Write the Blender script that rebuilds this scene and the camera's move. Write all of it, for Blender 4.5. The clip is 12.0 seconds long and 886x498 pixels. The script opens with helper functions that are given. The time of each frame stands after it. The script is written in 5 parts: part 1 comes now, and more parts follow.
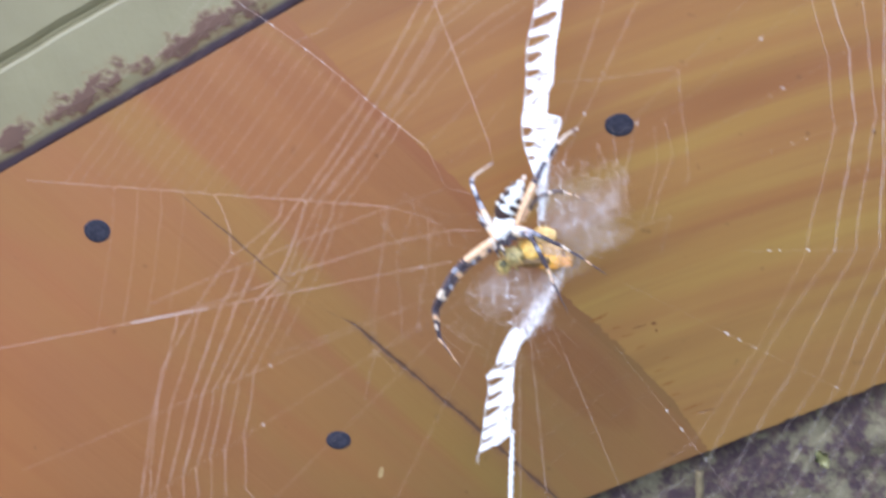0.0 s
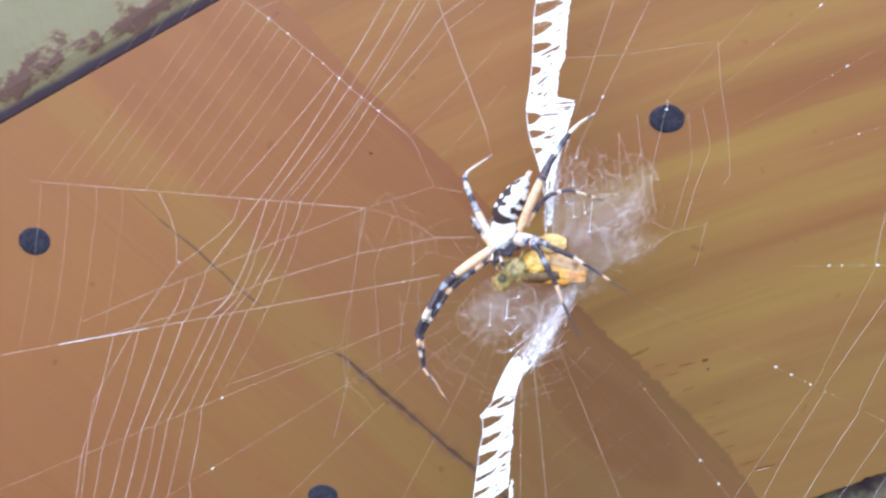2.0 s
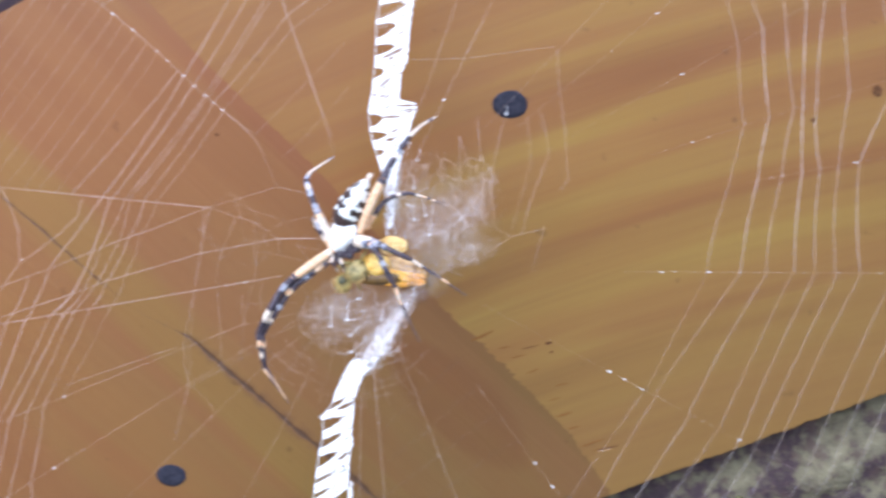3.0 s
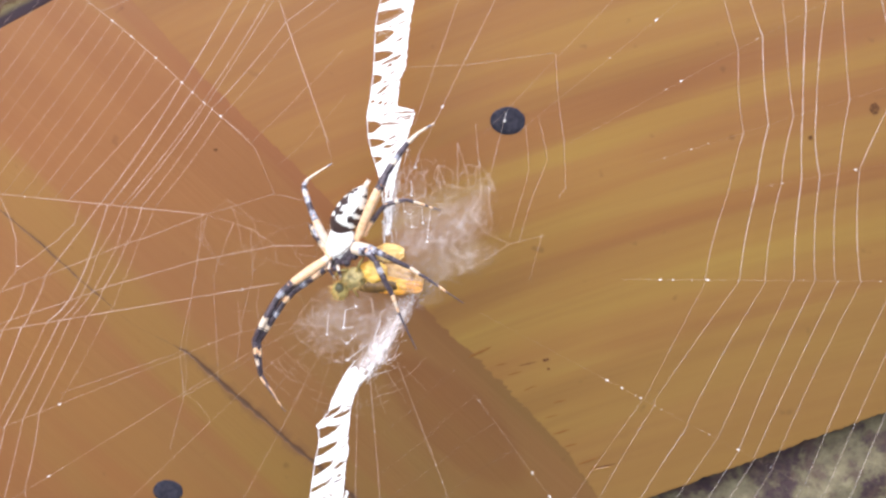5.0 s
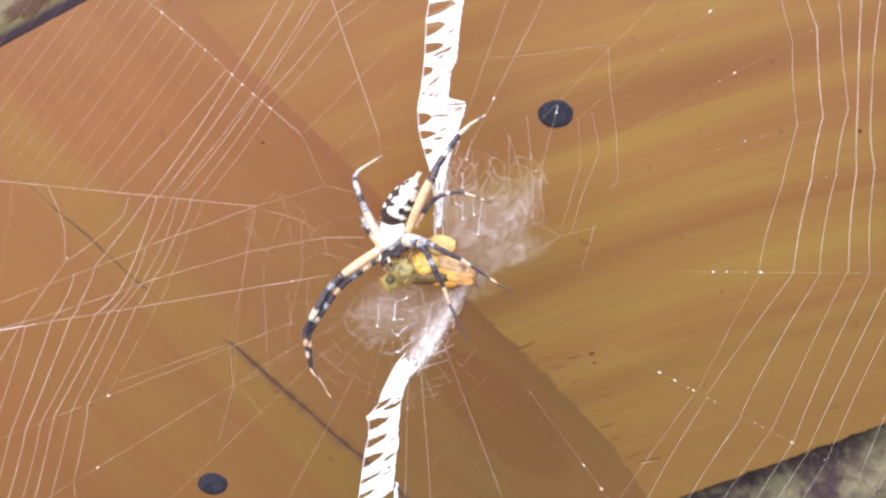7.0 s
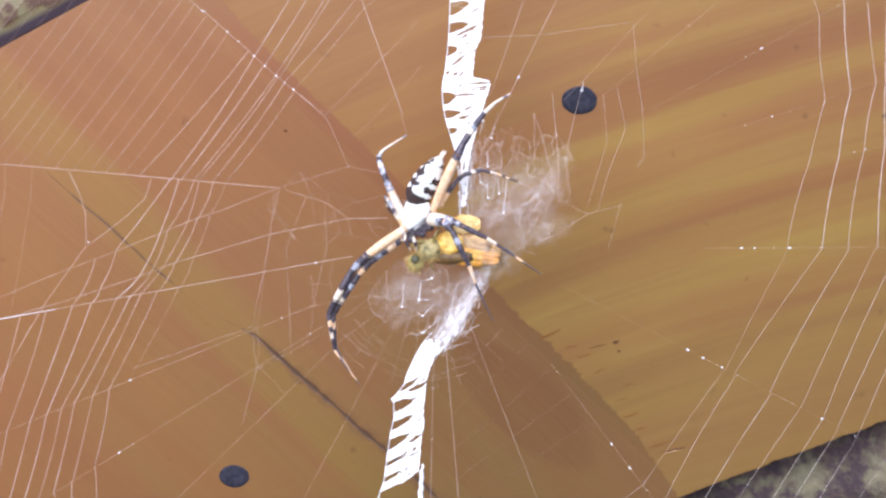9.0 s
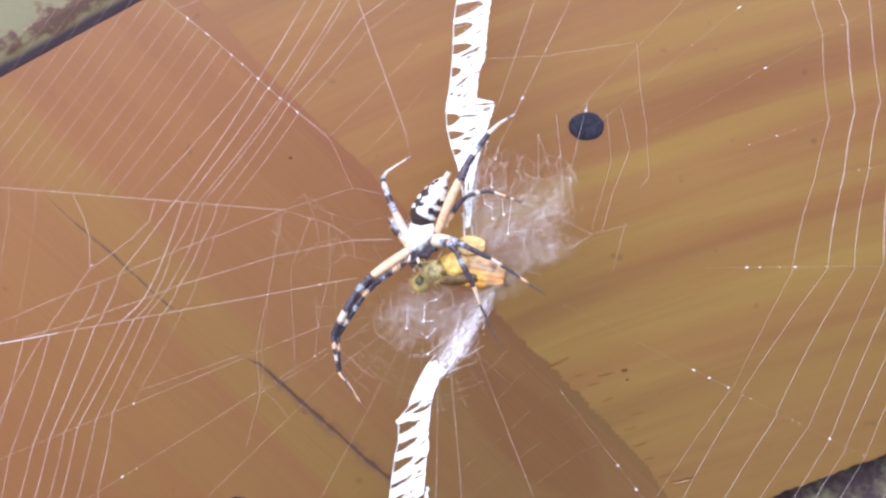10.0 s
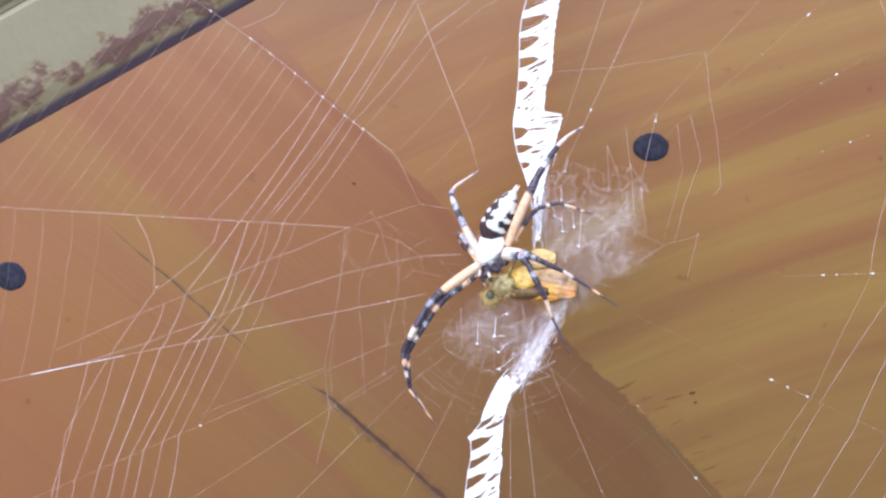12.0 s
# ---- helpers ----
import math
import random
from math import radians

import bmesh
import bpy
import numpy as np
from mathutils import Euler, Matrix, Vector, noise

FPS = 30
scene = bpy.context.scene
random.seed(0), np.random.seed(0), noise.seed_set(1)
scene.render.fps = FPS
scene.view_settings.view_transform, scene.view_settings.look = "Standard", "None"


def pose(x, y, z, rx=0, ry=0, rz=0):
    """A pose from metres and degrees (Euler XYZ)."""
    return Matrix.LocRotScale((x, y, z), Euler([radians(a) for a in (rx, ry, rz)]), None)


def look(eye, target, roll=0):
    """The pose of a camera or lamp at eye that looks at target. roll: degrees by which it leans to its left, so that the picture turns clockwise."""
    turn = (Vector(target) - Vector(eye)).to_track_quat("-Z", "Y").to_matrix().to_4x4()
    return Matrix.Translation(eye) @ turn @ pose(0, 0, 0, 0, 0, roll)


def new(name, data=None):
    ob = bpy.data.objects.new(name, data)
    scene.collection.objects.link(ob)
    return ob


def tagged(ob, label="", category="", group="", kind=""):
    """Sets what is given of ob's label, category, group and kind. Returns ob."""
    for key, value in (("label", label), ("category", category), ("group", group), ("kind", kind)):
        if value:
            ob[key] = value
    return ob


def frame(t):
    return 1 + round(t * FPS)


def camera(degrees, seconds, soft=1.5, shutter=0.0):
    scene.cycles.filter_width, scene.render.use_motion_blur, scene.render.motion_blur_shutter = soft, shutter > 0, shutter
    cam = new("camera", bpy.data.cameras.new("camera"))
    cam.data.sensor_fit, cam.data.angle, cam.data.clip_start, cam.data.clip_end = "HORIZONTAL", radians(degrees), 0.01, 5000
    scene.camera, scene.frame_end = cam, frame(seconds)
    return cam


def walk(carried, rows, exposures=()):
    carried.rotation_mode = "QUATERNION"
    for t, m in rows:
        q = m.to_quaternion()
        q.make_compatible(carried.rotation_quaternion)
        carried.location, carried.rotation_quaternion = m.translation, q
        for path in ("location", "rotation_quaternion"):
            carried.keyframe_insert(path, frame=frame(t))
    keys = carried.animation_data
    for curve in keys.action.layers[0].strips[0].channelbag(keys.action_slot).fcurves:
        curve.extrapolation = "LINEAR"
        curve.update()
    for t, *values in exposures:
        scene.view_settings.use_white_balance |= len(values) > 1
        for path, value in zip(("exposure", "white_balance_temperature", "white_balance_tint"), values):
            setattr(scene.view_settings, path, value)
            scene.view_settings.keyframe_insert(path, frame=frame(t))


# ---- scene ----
# ---------------------------------------------------------------- camera
cam = camera(34.0, 12.0, soft=2.5, shutter=0.4)
# seconds, x, y, z, and the turn in degrees
PATH = [
    (0.0, -0.01599, -0.07806, 1.42506, 74.437, 2.642, 3.775),
    (0.2, -0.01012, -0.07887, 1.41801, 74.291, 3.086, 3.401),
    (0.5, -0.00206, -0.08148, 1.41567, 74.395, 1.955, 2.924),
    (0.6, 0.00093, -0.08018, 1.41597, 74.324, 2.226, 2.727),
    (0.8, 0.00124, -0.07933, 1.41822, 74.394, 2.092, 2.669),
    (1.0, 0.00418, -0.07975, 1.41751, 74.859, 1.864, 3.166),
    (1.2, 0.00456, -0.07742, 1.41794, 74.869, 1.985, 3.753),
    (1.4, -0.00361, -0.04234, 1.40973, 75.007, 2.227, 4.164),
    (1.5, -0.00652, -0.03033, 1.40648, 75.110, 2.344, 4.388),
    (1.6, -0.01527, -0.00751, 1.40108, 75.219, 2.439, 4.453),
    (1.7, -0.01919, -0.00223, 1.40018, 75.247, 2.393, 4.466),
    (1.8, -0.02256, 0.00217, 1.40039, 75.214, 2.272, 4.440),
    (2.0, -0.02140, 0.00315, 1.40240, 75.185, 2.154, 4.366),
    (2.2, -0.01745, 0.00515, 1.40701, 74.894, 1.924, 4.048),
    (2.5, -0.01139, 0.00201, 1.40735, 74.470, 1.552, 3.628),
    (3.0, 0.00124, 0.00239, 1.40473, 74.103, 0.872, 1.735),
    (3.2, 0.00466, 0.00105, 1.40494, 74.639, 0.687, 0.661),
    (4.8, 0.00138, -0.00065, 1.40222, 75.366, 0.598, 1.574),
    (5.0, 0.00477, 0.00106, 1.40107, 75.294, 0.686, 2.204),
    (5.5, 0.00000, 0.00000, 1.40000, 75.395, 0.662, 2.539),
    (6.0, 0.00078, -0.00009, 1.39889, 75.298, 0.516, 2.069),
    (6.5, -0.00019, 0.00155, 1.40006, 74.663, 0.620, 2.224),
    (7.0, -0.00459, 0.00071, 1.40009, 75.182, 0.724, 2.720),
    (9.0, -0.01264, -0.00052, 1.39054, 76.081, 0.911, 2.455),
    (9.5, -0.01410, 0.00225, 1.39250, 76.064, 1.358, 3.089),
    (10.0, -0.01367, 0.00226, 1.38694, 77.582, 1.097, 2.543),
    (10.2, -0.01143, 0.00325, 1.38387, 78.479, 1.223, 2.626),
    (10.5, -0.01087, 0.00198, 1.38636, 79.804, 1.356, 2.699),
    (10.8, -0.01690, 0.00126, 1.38527, 80.701, 1.675, 2.562),
    (11.0, -0.01948, 0.00096, 1.37978, 81.225, 1.663, 2.522),
    (11.5, -0.02488, 0.00214, 1.37981, 80.222, 1.749, 3.053),
    (12.0, -0.02809, 0.00209, 1.38012, 79.561, 2.029, 2.855),
]
# seconds, stops, white balance
LIGHT = [(0.0, 0.54, 5420, 13), (3.2, 0.54, 5440, 13), (4.8, 0.60, 6400, 15), (7.2, 0.60, 6420, 15), (9.0, 0.58, 5830, 16), (9.5, 0.57, 5750, 17), (10.5, 0.55, 5620, 18), (11.2, 0.53, 5600, 18), (12.0, 0.44, 5580, 18)]
walk(cam, [(t, pose(x, y, z, rx, ry, rz)) for t, x, y, z, rx, ry, rz in PATH], LIGHT)

# ---------------------------------------------------------------- world and sun
world = bpy.data.worlds.new("sky")
scene.world = world
world.use_nodes = True
wt = world.node_tree
sky = wt.nodes.new("ShaderNodeTexSky")
sky.sky_type, sky.sun_disc = "NISHITA", False
sky.sun_elevation, sky.sun_rotation = radians(48), radians(205)
wt.links.new(sky.outputs[0], wt.nodes["Background"].inputs[0])
wt.nodes["Background"].inputs[1].default_value = 0.15
sun = new("sun", bpy.data.lights.new("sun", "SUN"))
sun.data.energy, sun.data.angle, sun.data.color = 2.9, radians(75), (1.0, 0.95, 0.88)
sun.matrix_world = look((-0.9, -1.9, 3.6), (0, 0.35, 1.3))


# ---------------------------------------------------------------- materials
def material(name, rough=0.6, metal=0.0, spec=0.5):
    m = bpy.data.materials.new(name)
    m.use_nodes = True
    b = m.node_tree.nodes["Principled BSDF"]
    b.inputs["Roughness"].default_value = rough
    b.inputs["Metallic"].default_value = metal
    b.inputs["Specular IOR Level"].default_value = spec
    return m, m.node_tree, b


def node(t, kind, **values):
    n = t.nodes.new(kind)
    for key, value in values.items():
        n.inputs[key.replace("_", " ")].default_value = value
    return n


def coords(t, scale=(1, 1, 1), turn=0.0, shift=(0, 0, 0)):
    c = t.nodes.new("ShaderNodeTexCoord")
    m = t.nodes.new("ShaderNodeMapping")
    m.inputs["Scale"].default_value = scale
    m.inputs["Rotation"].default_value = (0, 0, radians(turn))
    m.inputs["Location"].default_value = shift
    t.links.new(c.outputs["Object"], m.inputs[0])
    return m.outputs[0]


def noisy(t, vec, scale, detail=4.0, rough=0.55, warp=0.0):
    n = node(t, "ShaderNodeTexNoise", Scale=scale, Detail=detail, Roughness=rough, Distortion=warp)
    t.links.new(vec, n.inputs["Vector"])
    return n.outputs[0]


def ramp(t, fac, stops):
    r = t.nodes.new("ShaderNodeValToRGB")
    while len(r.color_ramp.elements) < len(stops):
        r.color_ramp.elements.new(0.5)
    for e, (p, c) in zip(r.color_ramp.elements, stops):
        e.position = p
        e.color = (*c, 1) if len(c) == 3 else (c[0], c[0], c[0], 1)
    t.links.new(fac, r.inputs[0])
    return r.outputs[0]


def blend(t, fac, a, b, how="MIX"):
    n = t.nodes.new("ShaderNodeMix")
    n.data_type, n.blend_type = "RGBA", how
    for sock, v in ((0, fac), (6, a), (7, b)):
        if isinstance(v, (int, float)):
            n.inputs[sock].default_value = v
        elif isinstance(v, tuple):
            n.inputs[sock].default_value = (*v, 1)
        else:
            t.links.new(v, n.inputs[sock])
    return n.outputs[2]


def calc(t, op, a, b=0.0, c=0.0):
    n = t.nodes.new("ShaderNodeMath")
    n.operation = op
    for i, v in enumerate((a, b, c)):
        if isinstance(v, (int, float)):
            n.inputs[i].default_value = v
        else:
            t.links.new(v, n.inputs[i])
    return n.outputs[0]


def relief(t, b, height, dist=0.0005, strength=0.5):
    n = node(t, "ShaderNodeBump", Distance=dist, Strength=strength)
    t.links.new(height, n.inputs["Height"])
    t.links.new(n.outputs[0], b.inputs["Normal"])


def split(t, vec):
    s = t.nodes.new("ShaderNodeSeparateXYZ")
    t.links.new(vec, s.inputs[0])
    return s.outputs


def wood(name, dark, mid, light, red, shift, scale, bow=(0.0, 0.0), streaky=0.75, crack=None, hue_light_drift=None, stripes=(), stain=None):
    """Planed, oiled softwood; the grain runs along the object's x and bows across it."""
    m, t, b = material(name, 0.36, spec=0.55)
    xyz = split(t, coords(t))
    along, across = xyz[0], xyz[1]
    bent = calc(t, "ADD", across, calc(t, "MULTIPLY", calc(t, "POWER", calc(t, "ADD", along, bow[1]), 2.0), bow[0]))
    grain = t.nodes.new("ShaderNodeCombineXYZ")
    t.links.new(along, grain.inputs[0])
    t.links.new(bent, grain.inputs[1])
    t.links.new(xyz[2], grain.inputs[2])

    def stretched(sx, sy, dx):
        mp = t.nodes.new("ShaderNodeMapping")
        mp.inputs["Scale"].default_value = (sx, sy, sy)
        mp.inputs["Location"].default_value = (shift[0] + dx, shift[1], shift[2])
        t.links.new(grain.outputs[0], mp.inputs[0])
        return mp.outputs[0]

    bands = noisy(t, stretched(4.0, scale, 0.0), 1.0, 2.0, 0.45, 0.35)
    streak = noisy(t, stretched(9.0, scale * 4.5, 1.0), 1.0, 3.0, 0.55, 0.3)
    fine = noisy(t, stretched(16.0, 520.0, 2.0), 1.0, 4.0, 0.6, 0.2)
    blotch = noisy(t, stretched(8.0, 17.0, 3.0), 1.0, 2.0, 0.5, 0.4)
    speck = noisy(t, coords(t, (1, 1, 1), 0, shift), 150.0, 2.0, 0.5)
    col = ramp(t, bands, [(0.40, dark), (0.47, mid), (0.51, mid), (0.57, light)])
    col = blend(t, ramp(t, blotch, [(0.42, (0.0,)), (0.64, (0.8,))]), col, red)
    col = blend(t, ramp(t, streak, [(0.50, (0.0,)), (0.70, (streaky,))]), col, dark)
    col = blend(t, 0.22, col, blend(t, ramp(t, fine, [(0.30, (0.0,)), (0.70, (1.0,))]), dark, light))
    col = blend(t, ramp(t, speck, [(0.70, (0.0,)), (0.77, (0.4,))]), col, tuple(v * 0.4 for v in dark))
    # hue change over the board, with the fall-off of light downwards mixed in
    if hue_light_drift:
        run = calc(t, "ADD", calc(t, "MULTIPLY_ADD", along if hue_light_drift[0] == "along" else across, hue_light_drift[1], 0.5), calc(t, "MULTIPLY", calc(t, "SUBTRACT", blotch, 0.5), 0.5))
        col = blend(t, 1.0, col, ramp(t, run, [(0.15, hue_light_drift[2]), (0.85, hue_light_drift[3])]), "MULTIPLY")
    for centre, wide_, lean, tone, *turned in stripes:
        far_tone, turn_at = turned or (tone, 0.0)
        wave = calc(t, "MULTIPLY", calc(t, "SUBTRACT", streak, 0.5), 0.008)
        edge = calc(t, "ABSOLUTE", calc(t, "SUBTRACT", calc(t, "ADD", bent, calc(t, "MULTIPLY_ADD", along, lean, wave)), centre))
        band = calc(t, "SUBTRACT", 1.0, calc(t, "DIVIDE", edge, wide_))
        band.node.use_clamp = True
        hue = ramp(t, calc(t, "MULTIPLY_ADD", calc(t, "SUBTRACT", along, turn_at), 12.0, 0.5), [(0.2, tone), (0.8, far_tone)])
        col = blend(t, ramp(t, band, [(0.0, (0.0,)), (0.5, (0.85,))]), col, blend(t, 1.0, col, hue, "MULTIPLY"))
    if stain:
        a = calc(t, "DIVIDE", calc(t, "SUBTRACT", along, stain[0]), stain[2])
        c = calc(t, "DIVIDE", calc(t, "SUBTRACT", across, stain[1]), stain[3])
        ring = calc(t, "ADD", calc(t, "SQRT", calc(t, "ADD", calc(t, "POWER", a, 2.0), calc(t, "POWER", c, 2.0))), calc(t, "MULTIPLY", calc(t, "SUBTRACT", blotch, 0.5), 1.3))
        col = blend(t, ramp(t, ring, [(0.75, (0.9,)), (1.05, (0.0,))]), col, blend(t, 1.0, col, stain[4], "MULTIPLY"))
    height = fine
    if crack:
        wander = noisy(t, coords(t, (26, 0, 0)), 1.0, 3.0)
        base = calc(t, "MULTIPLY_ADD", ramp(t, calc(t, "MULTIPLY_ADD", along, 4.0, 0.5), [(0.45, (0.0,)), (0.52, (1.0,))]), 0.0050, crack[0])
        line = calc(t, "ADD", calc(t, "MULTIPLY_ADD", wander, 0.0030, -0.0015), base)
        off = calc(t, "ABSOLUTE", calc(t, "SUBTRACT", across, line))
        broken = noisy(t, coords(t, (90, 1, 1), 0, (3.1, 0, 0)), 1.0, 2.0)
        reach = ramp(t, calc(t, "MULTIPLY_ADD", along, 4.0, 0.5), [(0.22, (0.0,)), (0.28, (0.30,)), (0.40, (0.24,)), (0.43, (0.0,)), (0.50, (0.05,)), (0.54, (1.0,)), (0.85, (1.0,)), (0.97, (0.3,))])
        wide = calc(t, "MULTIPLY", calc(t, "MULTIPLY", ramp(t, broken, [(0.32, (0.45,)), (0.62, (1.0,))]), reach), crack[1])
        wide = calc(t, "MULTIPLY", wide, ramp(t, noisy(t, coords(t, (1, 1, 1)), 260.0, 2.0), [(0.35, (0.35,)), (0.6, (1.1,))]))
        wide = calc(t, "ADD", wide, 0.000004)
        inside = calc(t, "SUBTRACT", 1.0, calc(t, "DIVIDE", off, wide))
        inside.node.use_clamp = True
        inside = ramp(t, inside, [(0.0, (0.0,)), (0.7, (0.75,))])
        stained = calc(t, "SUBTRACT", 1.0, calc(t, "DIVIDE", off, calc(t, "MULTIPLY", wide, 3.2)))
        stained.node.use_clamp = True
        col = blend(t, calc(t, "MULTIPLY", stained, 0.55), col, (0.120, 0.055, 0.030))
        col = blend(t, inside, col, (0.060, 0.030, 0.024))
        height = calc(t, "SUBTRACT", fine, calc(t, "MULTIPLY", inside, 3.0))
    t.links.new(col, b.inputs["Base Color"])
    t.links.new(ramp(t, blotch, [(0.3, (0.30,)), (0.7, (0.40,))]), b.inputs["Roughness"])
    b.inputs["Coat Weight"].default_value, b.inputs["Coat Roughness"].default_value = 1.0, 0.22
    relief(t, b, height, 0.0003, 0.25)
    return m


PALE, DEEP = (1.04, 1.11, 1.00), (0.98, 0.91, 0.94)
# lower side tinted olive and darkened, fading light put into the colour
wood_gold = wood("golden_wood", (0.242, 0.103, 0.0300), (0.290, 0.138, 0.0360), (0.322, 0.173, 0.0425), (0.265, 0.121, 0.0335), (0.3, 0.7, 0.1), 46.0, (0.60, 0.058), 0.60, None,
                 ("across", 5.5, (0.84, 0.935, 0.90), (1.03, 0.925, 0.90)),
                 ((0.0500, 0.0060, 0.0, PALE), (0.0360, 0.0045, 0.0, PALE), (0.0290, 0.0050, 0.0, DEEP), (0.0218, 0.0042, -0.03, (1.09, 1.23, 1.03)), (0.0125, 0.0075, -0.03, DEEP), (0.0010, 0.0090, -0.02, PALE),
                  (-0.0072, 0.0042, 0.0, (1.04, 1.08, 1.02), (0.95, 0.85, 0.88), -0.080), (-0.0205, 0.0130, 0.0, (1.05, 1.13, 1.02)), (-0.0335, 0.0080, 0.0, (0.97, 0.91, 0.94)), (-0.0510, 0.0120, 0.0, (1.01, 1.07, 1.0))))
# brighter at the upper left, darker lower right: light fall-off in the tint
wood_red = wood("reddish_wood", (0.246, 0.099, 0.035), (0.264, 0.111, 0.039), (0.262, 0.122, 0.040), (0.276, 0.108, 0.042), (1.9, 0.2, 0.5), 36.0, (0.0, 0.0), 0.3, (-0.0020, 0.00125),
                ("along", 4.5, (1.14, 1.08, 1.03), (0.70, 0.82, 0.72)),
                ((0.0632, 0.0056, 0.05, (0.90, 0.79, 0.87), (0.88, 0.95, 0.82), 0.055), (-0.0008, 0.0092, 0.085, (1.01, 1.13, 0.94), (1.02, 1.14, 0.93), 0.0)),
                (0.0744, 0.0415, 0.026, 0.0105, (0.90, 0.80, 0.82)))


def painted_steel():
    m, t, b = material("painted_rusty_steel", 0.5)
    xyz = split(t, coords(t))
    big = noisy(t, coords(t), 60.0, 5.0, 0.62)
    small = noisy(t, coords(t), 240.0, 4.0, 0.6)
    # rust eats in from the folded edge
    edge = calc(t, "MULTIPLY_ADD", calc(t, "ABSOLUTE", calc(t, "SUBTRACT", xyz[1], 0.0080)), -150.0, 0.72)
    much = calc(t, "ADD", edge, calc(t, "MULTIPLY", calc(t, "SUBTRACT", big, 0.5), 4.4))
    much = calc(t, "ADD", much, calc(t, "MULTIPLY", calc(t, "SUBTRACT", small, 0.5), 1.2))
    rust = ramp(t, much, [(0.35, (0.0,)), (0.85, (0.92,))])
    halo = ramp(t, much, [(0.10, (0.0,)), (0.55, (0.7,))])
    paint = blend(t, ramp(t, noisy(t, coords(t, (1, 1, 1), 0, (4, 2, 0)), 24.0, 3.0), [(0.35, (0.0,)), (0.7, (1.0,))]), (0.262, 0.232, 0.132), (0.215, 0.186, 0.104))
    col = blend(t, halo, paint, (0.235, 0.165, 0.082))
    col = blend(t, rust, col, blend(t, small, (0.085, 0.046, 0.040), (0.15, 0.078, 0.055)))
    # shade of the gap beside the planks, painted as a dark violet tint
    lip = ramp(t, calc(t, "ADD", calc(t, "MULTIPLY", xyz[1], 200.0), calc(t, "MULTIPLY", big, 0.4)), [(0.70, (1.0,)), (1.25, (0.0,))])
    col = blend(t, lip, col, (0.052, 0.042, 0.062))
    t.links.new(col, b.inputs["Base Color"])
    t.links.new(ramp(t, rust, [(0.0, (0.42,)), (1.0, (0.85,))]), b.inputs["Roughness"])
    relief(t, b, calc(t, "ADD", small, rust), 0.0004, 0.5)
    return m


def lichen_stone():
    m, t, b = material("lichen_grown_stone", 0.85)
    big = noisy(t, coords(t), 74.0, 6.0, 0.68, 0.08)
    mid = noisy(t, coords(t, (1, 1, 1), 0, (2, 5, 1)), 210.0, 4.0, 0.6, 0.05)
    small = noisy(t, coords(t), 420.0, 3.0, 0.6)
    col = ramp(t, big, [(0.40, (0.042, 0.024, 0.030)), (0.48, (0.060, 0.036, 0.040)), (0.53, (0.125, 0.105, 0.066)), (0.68, (0.235, 0.205, 0.125))])
    col = blend(t, ramp(t, mid, [(0.52, (0.0,)), (0.66, (0.8,))]), col, (0.085, 0.050, 0.045))
    col = blend(t, ramp(t, small, [(0.45, (0.0,)), (0.8, (0.5,))]), col, (0.15, 0.135, 0.075))
    t.links.new(col, b.inputs["Base Color"])
    relief(t, b, calc(t, "ADD", mid, small), 0.0012, 0.7)
    return m


def plain(name, a, c, rough=0.6, scale=300.0, metal=0.0, bump=0.0, spec=0.5):
    m, t, b = material(name, rough, metal, spec)
    n = noisy(t, coords(t), scale, 4.0, 0.6)
    t.links.new(ramp(t, n, [(0.3, a), (0.7, c)]), b.inputs["Base Color"])
    if bump:
        relief(t, b, n, bump, 0.6)
    return m


steel_paint, stone = painted_steel(), lichen_stone()
dark_steel = plain("dark_steel", (0.035, 0.033, 0.05), (0.06, 0.055, 0.075), 0.6, 90.0)
screw_black = plain("blackened_screw", (0.016, 0.016, 0.026), (0.048, 0.046, 0.064), 0.85, 700.0, 0.0, 0.0002, 0.2)
groove_black = plain("groove_black", (0.010, 0.010, 0.012), (0.02, 0.02, 0.024), 0.8)
knot_brown = plain("knot_brown", (0.070, 0.032, 0.018), (0.19, 0.088, 0.034), 0.8, 900.0, 0.0, 0.0, 0.15)
torn_brown = plain("torn_brown", (0.185, 0.083, 0.027), (0.25, 0.122, 0.034), 0.8, 900.0, 0.0, 0.0, 0.15)
pale_wood = plain("pale_wood", (0.30, 0.19, 0.075), (0.40, 0.28, 0.12), 0.6, 700.0)
dry_straw = plain("dry_straw", (0.13, 0.10, 0.055), (0.24, 0.19, 0.10), 0.8, 300.0, 0.0, 0.0004)
render_wall = plain("weathered_wall", (0.13, 0.115, 0.10), (0.2, 0.18, 0.15), 0.9, 30.0, 0.0, 0.002)
earth = plain("dark_unseen_ground", (0.045, 0.050, 0.024), (0.085, 0.085, 0.045), 0.95, 8.0, 0.0, 0.01)
silk = plain("white_silk", (0.86, 0.86, 0.88), (0.93, 0.93, 0.95), 0.45, 900.0)


def clear_silk(name, a, c, share, rough=0.4):
    """Fine silk, which lets part of the light straight through."""
    m = plain(name, a, c, rough, 60.0)
    t = m.node_tree
    through_ = t.nodes.new("ShaderNodeBsdfTransparent")
    mix = t.nodes.new("ShaderNodeMixShader")
    patchy = noisy(t, coords(t), 140.0, 2.0, 0.5)
    t.links.new(ramp(t, patchy, [(0.3, (share * 0.72,)), (0.7, (min(1.0, share * 1.35),))]), mix.inputs[0])
    t.links.new(through_.outputs[0], mix.inputs[1])
    t.links.new(t.nodes["Principled BSDF"].outputs[0], mix.inputs[2])
    t.links.new(mix.outputs[0], t.nodes["Material Output"].inputs[0])
    return m


